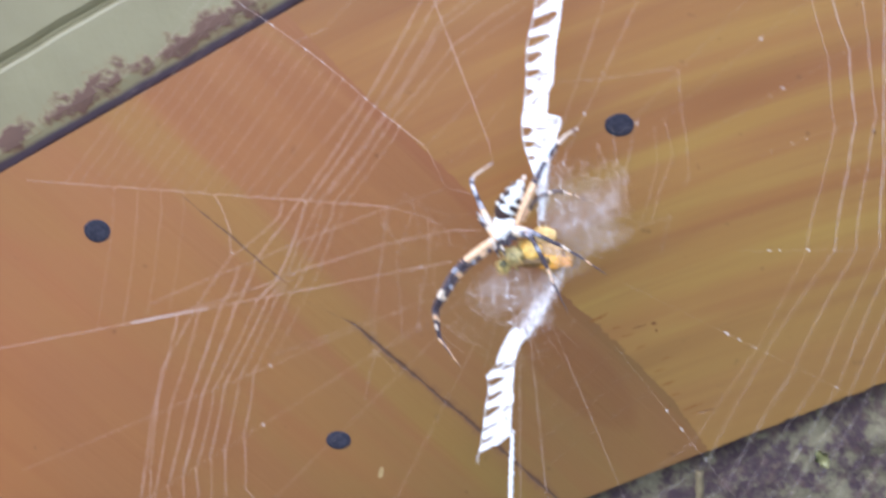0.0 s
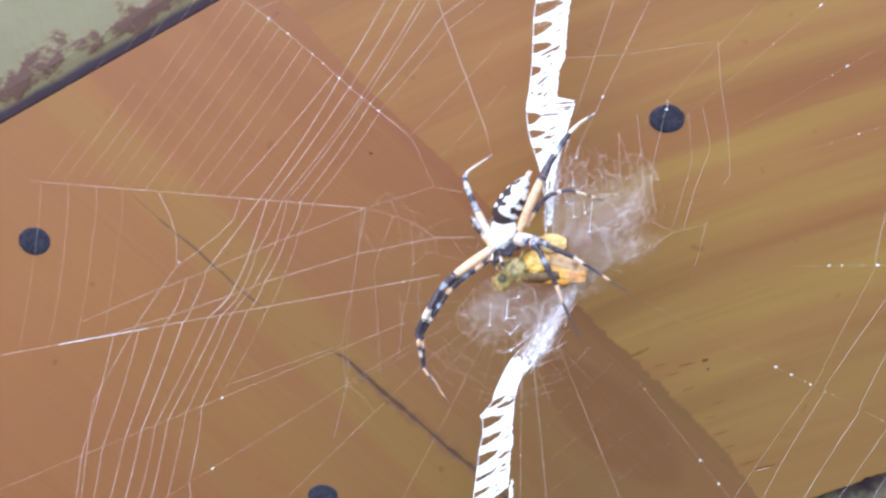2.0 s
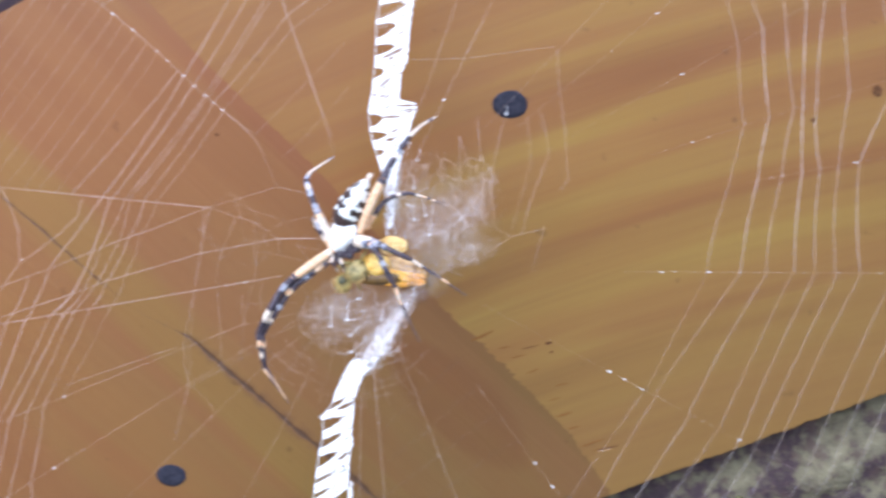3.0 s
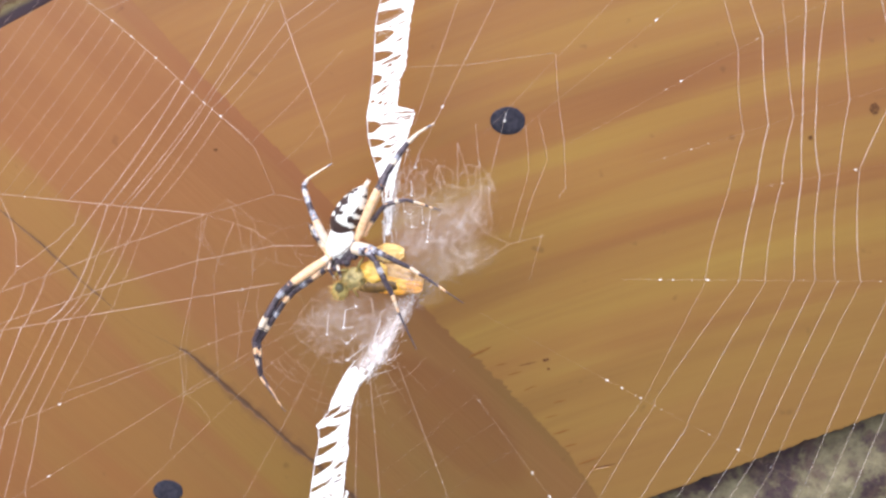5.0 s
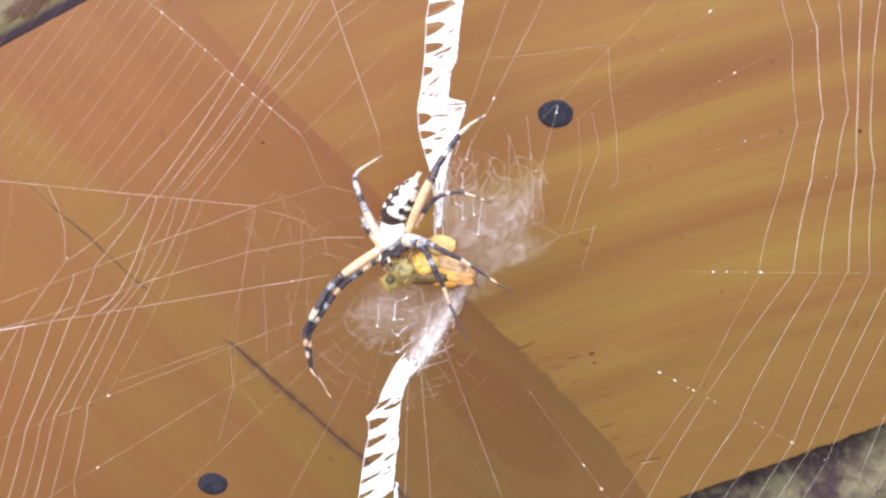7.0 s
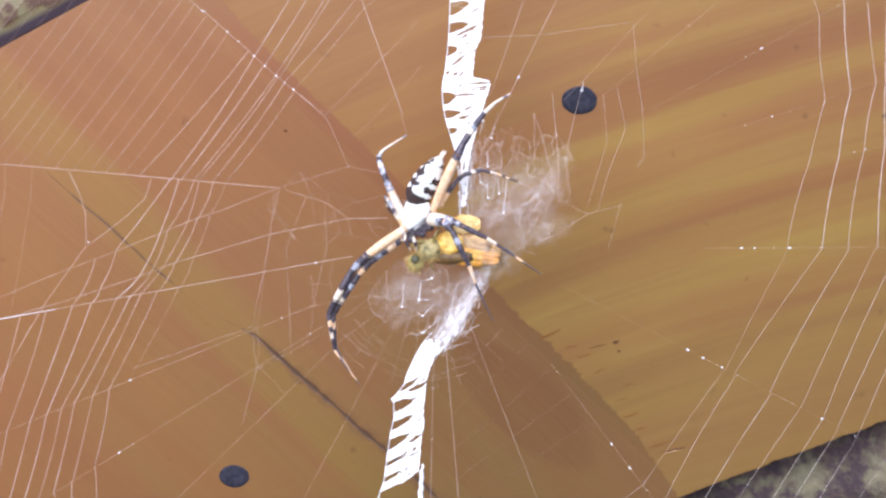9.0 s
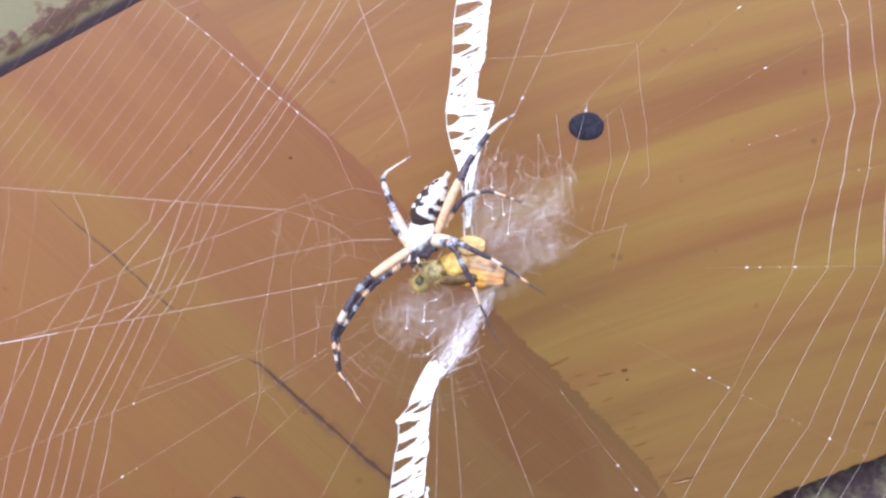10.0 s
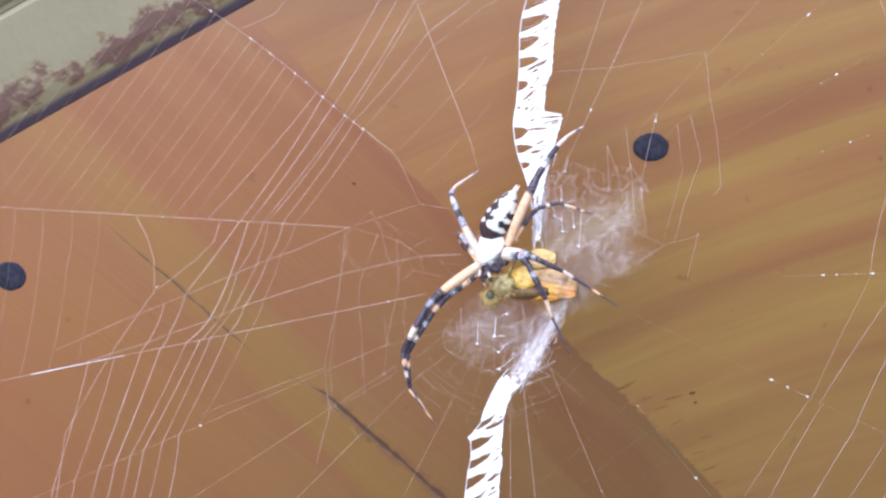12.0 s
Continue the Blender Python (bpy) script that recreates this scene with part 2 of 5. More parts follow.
thread_silk = clear_silk("thread_silk", (0.76, 0.56, 0.48), (0.90, 0.74, 0.68), 0.46)
faint_silk = clear_silk("faint_silk", (0.74, 0.58, 0.50), (0.86, 0.74, 0.68), 0.30)
dim_silk = clear_silk("dim_silk", (0.74, 0.60, 0.52), (0.86, 0.76, 0.70), 0.14)
veil_silk = clear_silk("veil_silk", (0.78, 0.70, 0.68), (0.90, 0.86, 0.86), 0.26)
fleece_silk = clear_silk("fleece_silk", (0.92, 0.92, 0.95), (0.97, 0.97, 0.99), 0.95)


def silk_film(name, smoke, threads, dense):
    """A smoky sheet of finest silk, mottled and crossed by crinkled threads, that thins out towards its ragged rim."""
    m, t, b = material(name, 0.6)
    b.inputs["Base Color"].default_value = (0.84, 0.79, 0.80, 1)
    xyz = split(t, coords(t))
    rim = calc(t, "SQRT", calc(t, "ADD", calc(t, "POWER", xyz[0], 2.0), calc(t, "POWER", xyz[1], 2.0)))
    patch = noisy(t, coords(t, (1.5, 2.2, 1)), 1.0, 4.0, 0.6, 0.4)
    mottle = noisy(t, coords(t, (2.6, 5.0, 1), 0, (3, 1, 0)), 1.0, 4.0, 0.65, 0.6)
    body = calc(t, "ADD", calc(t, "SUBTRACT", 1.0, rim), calc(t, "MULTIPLY", calc(t, "SUBTRACT", patch, 0.5), 1.7))
    body = ramp(t, body, [(0.06, (0.0,)), (0.85, (1.0,))])

    def filaments(scale, warp, narrow):
        n = noisy(t, coords(t, scale, 0, (scale[1], 2, 0)), 1.0, 2.5, 0.5, warp)
        line = calc(t, "SUBTRACT", 1.0, calc(t, "MULTIPLY", calc(t, "ABSOLUTE", calc(t, "SUBTRACT", n, 0.5)), narrow))
        line.node.use_clamp = True
        return line

    lines = calc(t, "MAXIMUM", filaments((1.8, 6.5, 1), 1.0, 38.0), filaments((6.0, 2.4, 1), 0.9, 42.0))
    amount = calc(t, "ADD", calc(t, "MULTIPLY", ramp(t, mottle, [(0.34, (0.12,)), (0.68, (1.0,))]), smoke), calc(t, "MULTIPLY", lines, threads))
    amount = calc(t, "MULTIPLY", calc(t, "MULTIPLY", amount, body), dense)
    amount.node.use_clamp = True
    clear = t.nodes.new("ShaderNodeBsdfTransparent")
    mix = t.nodes.new("ShaderNodeMixShader")
    t.links.new(amount, mix.inputs[0])
    t.links.new(clear.outputs[0], mix.inputs[1])
    t.links.new(b.outputs[0], mix.inputs[2])
    t.links.new(mix.outputs[0], t.nodes["Material Output"].inputs[0])
    return m


fleece_film = silk_film("fleece_film", 0.75, 0.6, 1.0)
smoky_silk = silk_film("smoky_silk", 0.105, 0.24, 1.0)
leg_orange = plain("orange_leg", (0.80, 0.45, 0.23), (0.93, 0.68, 0.46), 0.5, 900.0, 0.0, 0.0001)
leg_black = plain("black_leg", (0.016, 0.013, 0.021), (0.135, 0.105, 0.130), 0.36, 1100.0, 0.0, 0.0001)
leg_cream = plain("cream_leg", (0.70, 0.54, 0.40), (0.90, 0.78, 0.66), 0.5, 1200.0)
leg_grey = plain("grey_leg", (0.06, 0.07, 0.12), (0.74, 0.74, 0.82), 0.4, 1100.0)
white_hair = plain("silver_hair", (0.80, 0.80, 0.80), (0.95, 0.94, 0.92), 0.55, 2600.0, 0.0, 0.0003)


def wing_skin(name, low, high, dusk):
    """Thin scaly wing: amber with darker veins and dusky margins in patches."""
    m, t, b = material(name, 0.45)
    n = noisy(t, coords(t), 260.0, 3.0, 0.6, 0.6)
    veins = noisy(t, coords(t, (0.35, 1.6, 1)), 900.0, 2.0, 0.5, 0.8)
    col = ramp(t, n, [(0.36, dusk), (0.48, low), (0.64, high)])
    col = blend(t, ramp(t, veins, [(0.55, (0.0,)), (0.68, (0.55,))]), col, dusk)
    t.links.new(col, b.inputs["Base Color"])
    relief(t, b, calc(t, "ADD", n, veins), 0.0003, 0.7)
    return m


amber = wing_skin("amber_wing", (0.66, 0.27, 0.02), (0.90, 0.50, 0.07), (0.30, 0.15, 0.04))
amber_gold = wing_skin("golden_wing", (0.78, 0.43, 0.06), (0.93, 0.64, 0.17), (0.42, 0.22, 0.05))
dusky_wing = wing_skin("dusky_wing", (0.42, 0.22, 0.07), (0.72, 0.46, 0.20), (0.20, 0.11, 0.05))
pale_amber = wing_skin("pale_amber", (0.76, 0.46, 0.13), (0.94, 0.72, 0.36), (0.50, 0.31, 0.10))
olive = plain("olive_chitin", (0.10, 0.075, 0.02), (0.58, 0.48, 0.18), 0.45, 480.0, 0.0, 0.0005)
dark_olive = plain("dark_olive_fur", (0.10, 0.08, 0.025), (0.62, 0.52, 0.24), 0.6, 560.0, 0.0, 0.0006)
brown_body = plain("brown_chitin", (0.05, 0.03, 0.015), (0.22, 0.12, 0.03), 0.5, 700.0)
eye_dark = plain("dark_eye", (0.02, 0.022, 0.01), (0.09, 0.085, 0.04), 0.5, 1200.0)
leaf_green = plain("leaf_green", (0.34, 0.34, 0.14), (0.48, 0.46, 0.23), 0.6, 600.0)


def abdomen_skin():
    """Black with a silvery lobed patch down the middle and a row of spots on each flank."""
    m, t, b = material("patterned_abdomen", 0.5)
    xyz = split(t, coords(t))
    n = noisy(t, coords(t), 520.0, 2.0, 0.5)
    lobes = calc(t, "SINE", calc(t, "MULTIPLY", xyz[1], 2100.0))
    half = calc(t, "ADD", calc(t, "MULTIPLY_ADD", lobes, 0.00042, 0.00155), calc(t, "MULTIPLY", calc(t, "SUBTRACT", n, 0.5), 0.0052))
    mid = calc(t, "SUBTRACT", half, calc(t, "ABSOLUTE", calc(t, "SUBTRACT", xyz[0], 0.0006)))
    mid = calc(t, "MINIMUM", mid, calc(t, "MULTIPLY_ADD", xyz[1], 0.9, 0.0031))
    row = calc(t, "SUBTRACT", 0.0006, calc(t, "ABSOLUTE", calc(t, "SUBTRACT", calc(t, "ABSOLUTE", xyz[0]), calc(t, "MULTIPLY_ADD", n, 0.0012, 0.0021))))
    dots = calc(t, "ADD", calc(t, "MINIMUM", row, calc(t, "MULTIPLY_ADD", xyz[1], 0.9, 0.0040)), calc(t, "MULTIPLY_ADD", calc(t, "SINE", calc(t, "MULTIPLY_ADD", xyz[1], 2300.0, 1.2)), 0.0006, -0.0004))
    white = calc(t, "MAXIMUM", ramp(t, calc(t, "MULTIPLY_ADD", mid, 1500.0, 0.5), [(0.35, (0.0,)), (0.75, (1.0,))]),
                 ramp(t, calc(t, "MULTIPLY_ADD", dots, 1500.0, 0.5), [(0.40, (0.0,)), (0.8, (1.0,))]))
    t.links.new(blend(t, white, blend(t, n, (0.012, 0.010, 0.012), (0.085, 0.045, 0.04)), (0.86, 0.87, 0.84)), b.inputs["Base Color"])
    relief(t, b, n, 0.0002, 0.5)
    return m


abdomen_pattern = abdomen_skin()


# ---------------------------------------------------------------- builders
def part(name, bm, mat, parent=None, label="", smooth=True, mats=()):
    me = bpy.data.meshes.new(name)
    bmesh.ops.recalc_face_normals(bm, faces=bm.faces)
    bm.to_mesh(me)
    bm.free()
    for k in (mat, *mats):
        me.materials.append(k)
    if smooth:
        me.shade_smooth()
    ob = new(name, me)
    ob.parent = parent
    return tagged(ob, label)


def thing(name, label, category, m=Matrix(), group="", kind=""):
    ob = new(name)
    ob.empty_display_size = 0.01
    ob.matrix_world = m
    return tagged(ob, label, category, group, kind)


def tube(bm, pts, radii, sides=6, mat=0, caps=True):
    """A round strand through the points; radii is a number or one number a point; mat a number or one a stretch."""
    pts = [Vector(p) for p in pts]
    if isinstance(radii, (int, float)):
        radii = [radii] * len(pts)
    rings = []
    for i, p in enumerate(pts):
        d = (pts[min(i + 1, len(pts) - 1)] - pts[max(i - 1, 0)]).normalized()
        a = d.orthogonal().normalized() if not rings else (side - d * side.dot(d)).normalized()
        side = a
        b = d.cross(a)
        rings.append([bm.verts.new(p + (a * math.cos(w) + b * math.sin(w)) * radii[i]) for w in (2 * math.pi * k / sides for k in range(sides))])
    for i, (r, s) in enumerate(zip(rings, rings[1:])):
        for k in range(sides):
            f = bm.faces.new((r[k], r[(k + 1) % sides], s[(k + 1) % sides], s[k]))
            f.material_index = mat if isinstance(mat, int) else mat[i]
    if caps:
        bm.faces.new(rings[0][::-1]).material_index = mat if isinstance(mat, int) else mat[0]
        bm.faces.new(rings[-1]).material_index = mat if isinstance(mat, int) else mat[-1]


def ball(bm, centre, size, m=Matrix(), seg=16, rings=10, shape=None):
    made = bmesh.ops.create_uvsphere(bm, u_segments=seg, v_segments=rings, radius=1.0)["verts"]
    for v in made:
        p = Vector(v.co)
        if shape:
            p = shape(p)
        v.co = Vector(centre) + (m @ Vector((p.x * size[0], p.y * size[1], p.z * size[2])))
    return made


def curve_at(table, v):
    """Linear reading of a short table of (v, u)."""
    if v <= table[0][0]:
        return table[0][1]
    for (a, p), (b, q) in zip(table, table[1:]):
        if v <= b:
            return p + (q - p) * (v - a) / (b - a)
    return table[-1][1]


def mm(*p):
    return Vector(p) / 1000


# ---------------------------------------------------------------- the backing: ground and wall
FRONT = 0.3895   # the planks' face
# ground out of view, dark so the planks' lower parts reflect less
bm = bmesh.new()
bmesh.ops.create_grid(bm, x_segments=40, y_segments=40, size=60.0)
for v in bm.verts:
    v.co.z = 0.02 * noise.noise(v.co * 0.3) if v.co.length > 3 else 0.0
tagged(part("ground", bm, earth), "unseen ground, kept dark to dim reflections in the planks", "ground", kind="structure")


def box(bm, x0, x1, y0, y1, z0, z1):
    made = bmesh.ops.create_cube(bm, size=1.0)["verts"]
    for v in made:
        v.co = ((x0 + x1) / 2 + v.co.x * (x1 - x0), (y0 + y1) / 2 + v.co.y * (y1 - y0), (z0 + z1) / 2 + v.co.z * (z1 - z0))


bm = bmesh.new()
box(bm, -2.6, 2.6, FRONT + 0.0195, FRONT + 0.16, -0.05, 2.5)
tagged(part("wall_north", bm, render_wall, smooth=False), "weathered grey wall behind the planks", "wall", kind="structure")

# ---------------------------------------------------------------- planks
# the boards are cut along two lines: z = TOP[0] + TOP[1] x above, z = LOW[0] + LOW[1] x below, and meet along a seam
TOP, LOW = (1.4254, 0.497), (1.2052, 0.406)
SEAM = [(-0.1005, 1.3755), (-0.0745, 1.3460), (-0.0480, 1.3190), (-0.0134, 1.2787), (0.0089, 1.2552), (0.0230, 1.2395), (0.0360, 1.2198)]


def plank(name, outline, angle, centre, mat, label, proud=0.0, eased=lambda p: True):
    """A board cut to the outline (x, z), 20 mm thick, with eased edges and its grain at the angle."""
    m = Matrix.Translation((centre[0], FRONT - proud, centre[1])) @ pose(0, 0, 0, 90, 0, 0) @ pose(0, 0, 0, 0, 0, angle)
    inv = m.inverted()
    bm = bmesh.new()
    ring = []
    for x, z in outline:
        p = inv @ Vector((x, FRONT - proud, z))
        ring.append(bm.verts.new((p.x, p.y, 0)))
    f = bm.faces.new(ring)
    f.normal_update()
    if f.normal.z < 0:
        f.normal_flip()
    out = bmesh.ops.extrude_face_region(bm, geom=[f])
    back = [v for v in out["geom"] if isinstance(v, bmesh.types.BMVert)]
    for v in back:
        v.co.z -= 0.020
    rim = [e for e in bm.edges if all(abs(v.co.z) < 1e-6 for v in e.verts) and eased(m @ ((e.verts[0].co + e.verts[1].co) / 2))]
    bmesh.ops.bevel(bm, geom=rim, offset=0.0005, segments=2, profile=0.6, affect="EDGES")
    ob = part(name, bm, mat, None, smooth=False)
    ob.matrix_world = m
    return tagged(ob, label, "plank")


def steps(a, b, n):
    return [(a[0] + (b[0] - a[0]) * i / n, a[1] + (b[1] - a[1]) * i / n) for i in range(n)]


rng = random.Random(5)
seam_fine = []
for a, b in zip(SEAM, SEAM[1:]):
    seam_fine += steps(a, b, 34)
seam_fine.append(SEAM[-1])
seam_fine = [(x + rng.uniform(-1, 1) * (0.0002 + 0.0008 * (1.25 < z < 1.286) + 0.0003 * (z < 1.25)), z + rng.uniform(-1, 1) * 0.0003) for x, z in seam_fine]
low_right = [(x, LOW[0] + LOW[1] * x + 0.0006 * noise.noise((x * 180, 0, 0)) + 0.0005 * noise.noise((x * 600, 3, 0)) + 0.0003 * noise.noise((x * 1700, 5, 0))) for x in np.linspace(0.0372, 0.42, 420)]
right_outline = seam_fine + low_right + [(0.42, TOP[0] + TOP[1] * 0.42)]
left_outline = seam_fine + [(-0.42, LOW[0] - LOW[1] * 0.42), (-0.42, TOP[0] - TOP[1] * 0.42)]


def off_seam(p):
    return min((p.x - x) ** 2 + (p.z - z) ** 2 for x, z in seam_fine) > 0.0045 ** 2 and p.z < LOW[0] + LOW[1] * p.x + 0.02


plank_right = plank("plank", right_outline, 17.0, (0.10, 1.33), wood_gold, "golden pine plank with bold sloping grain and a torn end", 0.00004, off_seam)
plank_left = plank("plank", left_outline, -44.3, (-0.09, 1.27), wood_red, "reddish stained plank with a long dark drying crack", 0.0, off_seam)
tagged(plank_right, group="planks of the panel")
tagged(plank_left, group="planks of the panel")


def screw(plank_ob, x, z, wide, tall, proud):
    """A blackened flat screw head, sunk a little into the board."""
    m = Matrix.Translation((x, FRONT - proud, z)) @ pose(0, 0, 0, 90, 0, 0)
    bm = bmesh.new()
    rings = []
    for s, h in ((1.00, -0.0010), (1.00, 0.00005), (0.95, 0.00020), (0.60, 0.00028), (0.30, 0.00030), (0.0, 0.00030)):
        if s == 0:
            tip = bm.verts.new((0, 0, h))
            for k in range(28):
                bm.faces.new((rings[-1][k], rings[-1][(k + 1) % 28], tip))
            break
        rings.append([bm.verts.new((wide / 2 * s * (1 + 0.05 * noise.noise((a * 2, x * 90, 0))) * math.cos(a), tall / 2 * s * (1 + 0.05 * noise.noise((a * 2, x * 90, 0))) * math.sin(a), h)) for a in (2 * math.pi * k / 28 for k in range(28))])
        if len(rings) > 1:
            for k in range(28):
                bm.faces.new((rings[-2][k], rings[-2][(k + 1) % 28], rings[-1][(k + 1) % 28], rings[-1][k]))
    ob = part("screw_head", bm, screw_black, plank_ob, "flat blackened screw head")
    ob.matrix_parent_inverse = plank_ob.matrix_world.inverted()
    ob.matrix_world = m


bpy.context.view_layer.update()
screw(plank_right, 0.0066, 1.3349, 0.0094, 0.0077, 0.0002)
screw(plank_left, -0.0927, 1.2260, 0.0088, 0.0070, 0.0)
screw(plank_left, -0.1705, 1.3042, 0.0092, 0.0082, 0.0)


def chip(plank_ob, name, x, z, size, angle, mat, label, proud):
    """A shallow uneven mark: a knot, a bruise or a lifted splinter."""
    bm = bmesh.new()
    r = random.Random(int(x * 9999))
    n = 18
    rim = [bm.verts.new((size[0] * math.cos(2 * math.pi * k / n) * r.uniform(0.7, 1.1), size[1] * math.sin(2 * math.pi * k / n) * r.uniform(0.7, 1.1), 0)) for k in range(n)]
    top = bm.verts.new((0, 0, size[2]))
    for k in range(n):
        bm.faces.new((rim[k], rim[(k + 1) % n], top))
    ob = part(name, bm, mat, plank_ob, label)
    ob.matrix_parent_inverse = plank_ob.matrix_world.inverted()
    ob.matrix_world = Matrix.Translation((x, FRONT - proud - 0.0001, z)) @ pose(0, 0, 0, 90, 0, 0) @ pose(0, 0, 0, 0, 0, angle)


chip(plank_right, "knot", 0.0172, 1.2667, (0.0010, 0.0005, 0.0001), 10, knot_brown, "small dark knot", 0.0002)
chip(plank_right, "knot", 0.0120, 1.2655, (0.0030, 0.00016, 0.00005), 14, knot_brown, "thin dark streak beside the knot", 0.0002)
chip(plank_right, "knot", 0.0180, 1.2640, (0.0005, 0.0004, 0.00005), 14, knot_brown, "small dark knot", 0.0002)
chip(plank_right, "knot", 0.1044, 1.3377, (0.0013, 0.0018, 0.0001), 20, knot_brown, "small dark knot", 0.0002)
chip(plank_right, "knot", 0.0880, 1.3299, (0.0007, 0.0007, 0.0002), 0, knot_brown, "small dark knot", 0.0002)
chip(plank_right, "splinter", 0.0338, 1.2338, (0.0034, 0.0004, 0.0002), 14, wood_gold, "lifted pale splinter", 0.0002)
chip(plank_right, "splinter", 0.0345, 1.2346, (0.0030, 0.0003, 0.0001), 14, knot_brown, "dark slit beside the splinter", 0.0002)
r = random.Random(71)
for k in range(10):
    q = k / 9
    x, z = -0.0040 + 0.0345 * q + 0.0005 + abs(r.gauss(0, 0.0035)), 1.2690 - 0.0370 * q + r.uniform(0.0, 0.0025)
    chip(plank_right, "torn_fibre", x, z, (r.uniform(0.0016, 0.0042), r.uniform(0.00018, 0.00050), 0.00008), 17 + r.uniform(-6, 8), torn_brown if r.random() < 0.93 else pale_wood, "torn fibre at the plank's end", 0.0002)
chip(plank_left, "knot", -0.0664, 1.1985, (0.0016, 0.0014, 0.0003), 0, knot_brown, "small dark knot", 0.0)
chip(plank_left, "scrape", -0.0786, 1.2134, (0.0010, 0.0027, 0.0001), -12, pale_wood, "pale scraped mark", 0.0)
chip(plank_left, "knot", -0.0734, 1.3273, (0.0006, 0.0004, 0.0001), 0, knot_brown, "small dark knot", 0.0)

# ---------------------------------------------------------------- painted steel above the planks
edge_angle = math.degrees(math.atan(TOP[1]))
steel_at = Matrix.Translation((-0.10, FRONT, TOP[0] - 0.10 * TOP[1])) @ pose(0, 0, 0, 90, 0, 0) @ pose(0, 0, 0, 0, 0, edge_angle)
PROFILE = [(0.0002, -0.0190), (0.0002, -0.0052), (0.0008, -0.0046), (0.0020, -0.0040), (0.0036, -0.0034), (0.0054, -0.0028), (0.0074, -0.0024), (0.0285, -0.0022), (0.0296, -0.0027), (0.0302, -0.0036),
           (0.0318, -0.0060), (0.0324, -0.0026), (0.0340, -0.0016), (0.2200, -0.0010), (0.2200, -0.0190)]
steel = thing("steel_frame", "cream painted steel frame, rusting along its folded edge", "frame", steel_at)


def strip(name, profile, label=""):
    """A length of folded sheet with the profile (y, z), slightly beaten."""
    bm = bmesh.new()
    n = 200
    cols = []
    for i in range(n + 1):
        x = -0.36 + 0.85 * i / n
        cols.append([bm.verts.new((x, y + 0.0004 * noise.noise((x * 70, y * 50, 0)), z + 0.0003 * noise.noise((x * 90, y * 300, 4)))) for y, z in profile])
    for a, b in zip(cols, cols[1:]):
        for k in range(len(profile) - 1):
            bm.faces.new((a[k], a[k + 1], b[k + 1], b[k]))
    bm.faces.new(cols[0])
    bm.faces.new(cols[-1][::-1])
    part(name, bm, steel_paint, steel, label, smooth=False)


strip("folded_lip", PROFILE[:7] + [(0.0074, -0.0190)], "rusty folded lip, tinted dark for the shade of the gap")
strip("face_plate", [(0.0074, -0.0190)] + PROFILE[6:10] + [(0.0304, -0.0190)], "cream painted face plate")
strip("outer_plate", [(0.0304, -0.0190), (0.0304, -0.0035), (0.0317, -0.0033)] + PROFILE[11:], "greyish painted outer plate")

# ---------------------------------------------------------------- lichen-grown stone below the planks
low_angle = math.degrees(math.atan(LOW[1]))
stone_at = Matrix.Translation((0.04, FRONT, LOW[0] + 0.04 * LOW[1])) @ pose(0, 0, 0, 90, 0, 0) @ pose(0, 0, 0, 0, 0, low_angle)
bm = bmesh.new()
nx, ny = 280, 90
grid = []
for i in range(nx + 1):
    col = []
    for j in range(ny + 1):
        x, y = -0.30 + 0.66 * i / nx, -0.0016 - 0.16 * j / ny
        z = -0.0062 + 0.0022 * noise.noise((x * 45, y * 45, 0)) + 0.0011 * noise.noise((x * 160, y * 160, 7)) + 0.0005 * noise.noise((x * 420, y * 420, 2))
        z -= 0.011 * max(0.0, 1 - j / 10) ** 1.3
        col.append(bm.verts.new((x, y + (0.0007 * noise.noise((x * 120, 0, 3)) if j == 0 else 0), z)))
    grid.append(col)
for a, b in zip(grid, grid[1:]):
    for j in range(ny):
        bm.faces.new((a[j], a[j + 1], b[j + 1], b[j]))
rim = [grid[i][0] for i in range(nx + 1)] + [grid[nx][j] for j in range(1, ny + 1)] + [grid[i][ny] for i in range(nx - 1, -1, -1)] + [grid[0][j] for j in range(ny - 1, 0, -1)]
base = [bm.verts.new((v.co.x, v.co.y, -0.021)) for v in rim]
for k in range(len(rim)):
    bm.faces.new((rim[k], rim[(k + 1) % len(rim)], base[(k + 1) % len(rim)], base[k]))
slab = part("stone_slab", bm, stone, None)
slab.matrix_world = stone_at
tagged(slab, "rough dark stone slab grown over with grey-green lichen", "stone")

bm = bmesh.new()
for k in range(9):
    x = -0.0040 + 0.0080 * k / 8
    w = 0.0022 * math.sin(math.pi * (k + 0.6) / 9.2) * (1 + 0.3 * math.sin(k * 2.4))
    for s in (-1, 0, 1):
        bm.verts.new((x, s * w, 0.0004 + 0.0004 * abs(s) + 0.0003 * math.sin(k)))
bm.verts.ensure_lookup_table()
for k in range(8):
    for s in (0, 1):
        bm.faces.new([bm.verts[3 * k + s], bm.verts[3 * k + s + 1], bm.verts[3 * k + s + 4], bm.verts[3 * k + s + 3]])
bmesh.ops.solidify(bm, geom=bm.faces, thickness=0.0002)
leaf = part("leaf_fragment", bm, leaf_green)
leaf.matrix_world = Matrix.Translation((0.0745, FRONT + 0.0012, 1.2157)) @ pose(0, 0, 0, 90, 0, 0) @ pose(0, 0, 0, 0, 0, -55)
tagged(leaf, "small pale yellow-green leaf fragment caught on the stone", "leaf")

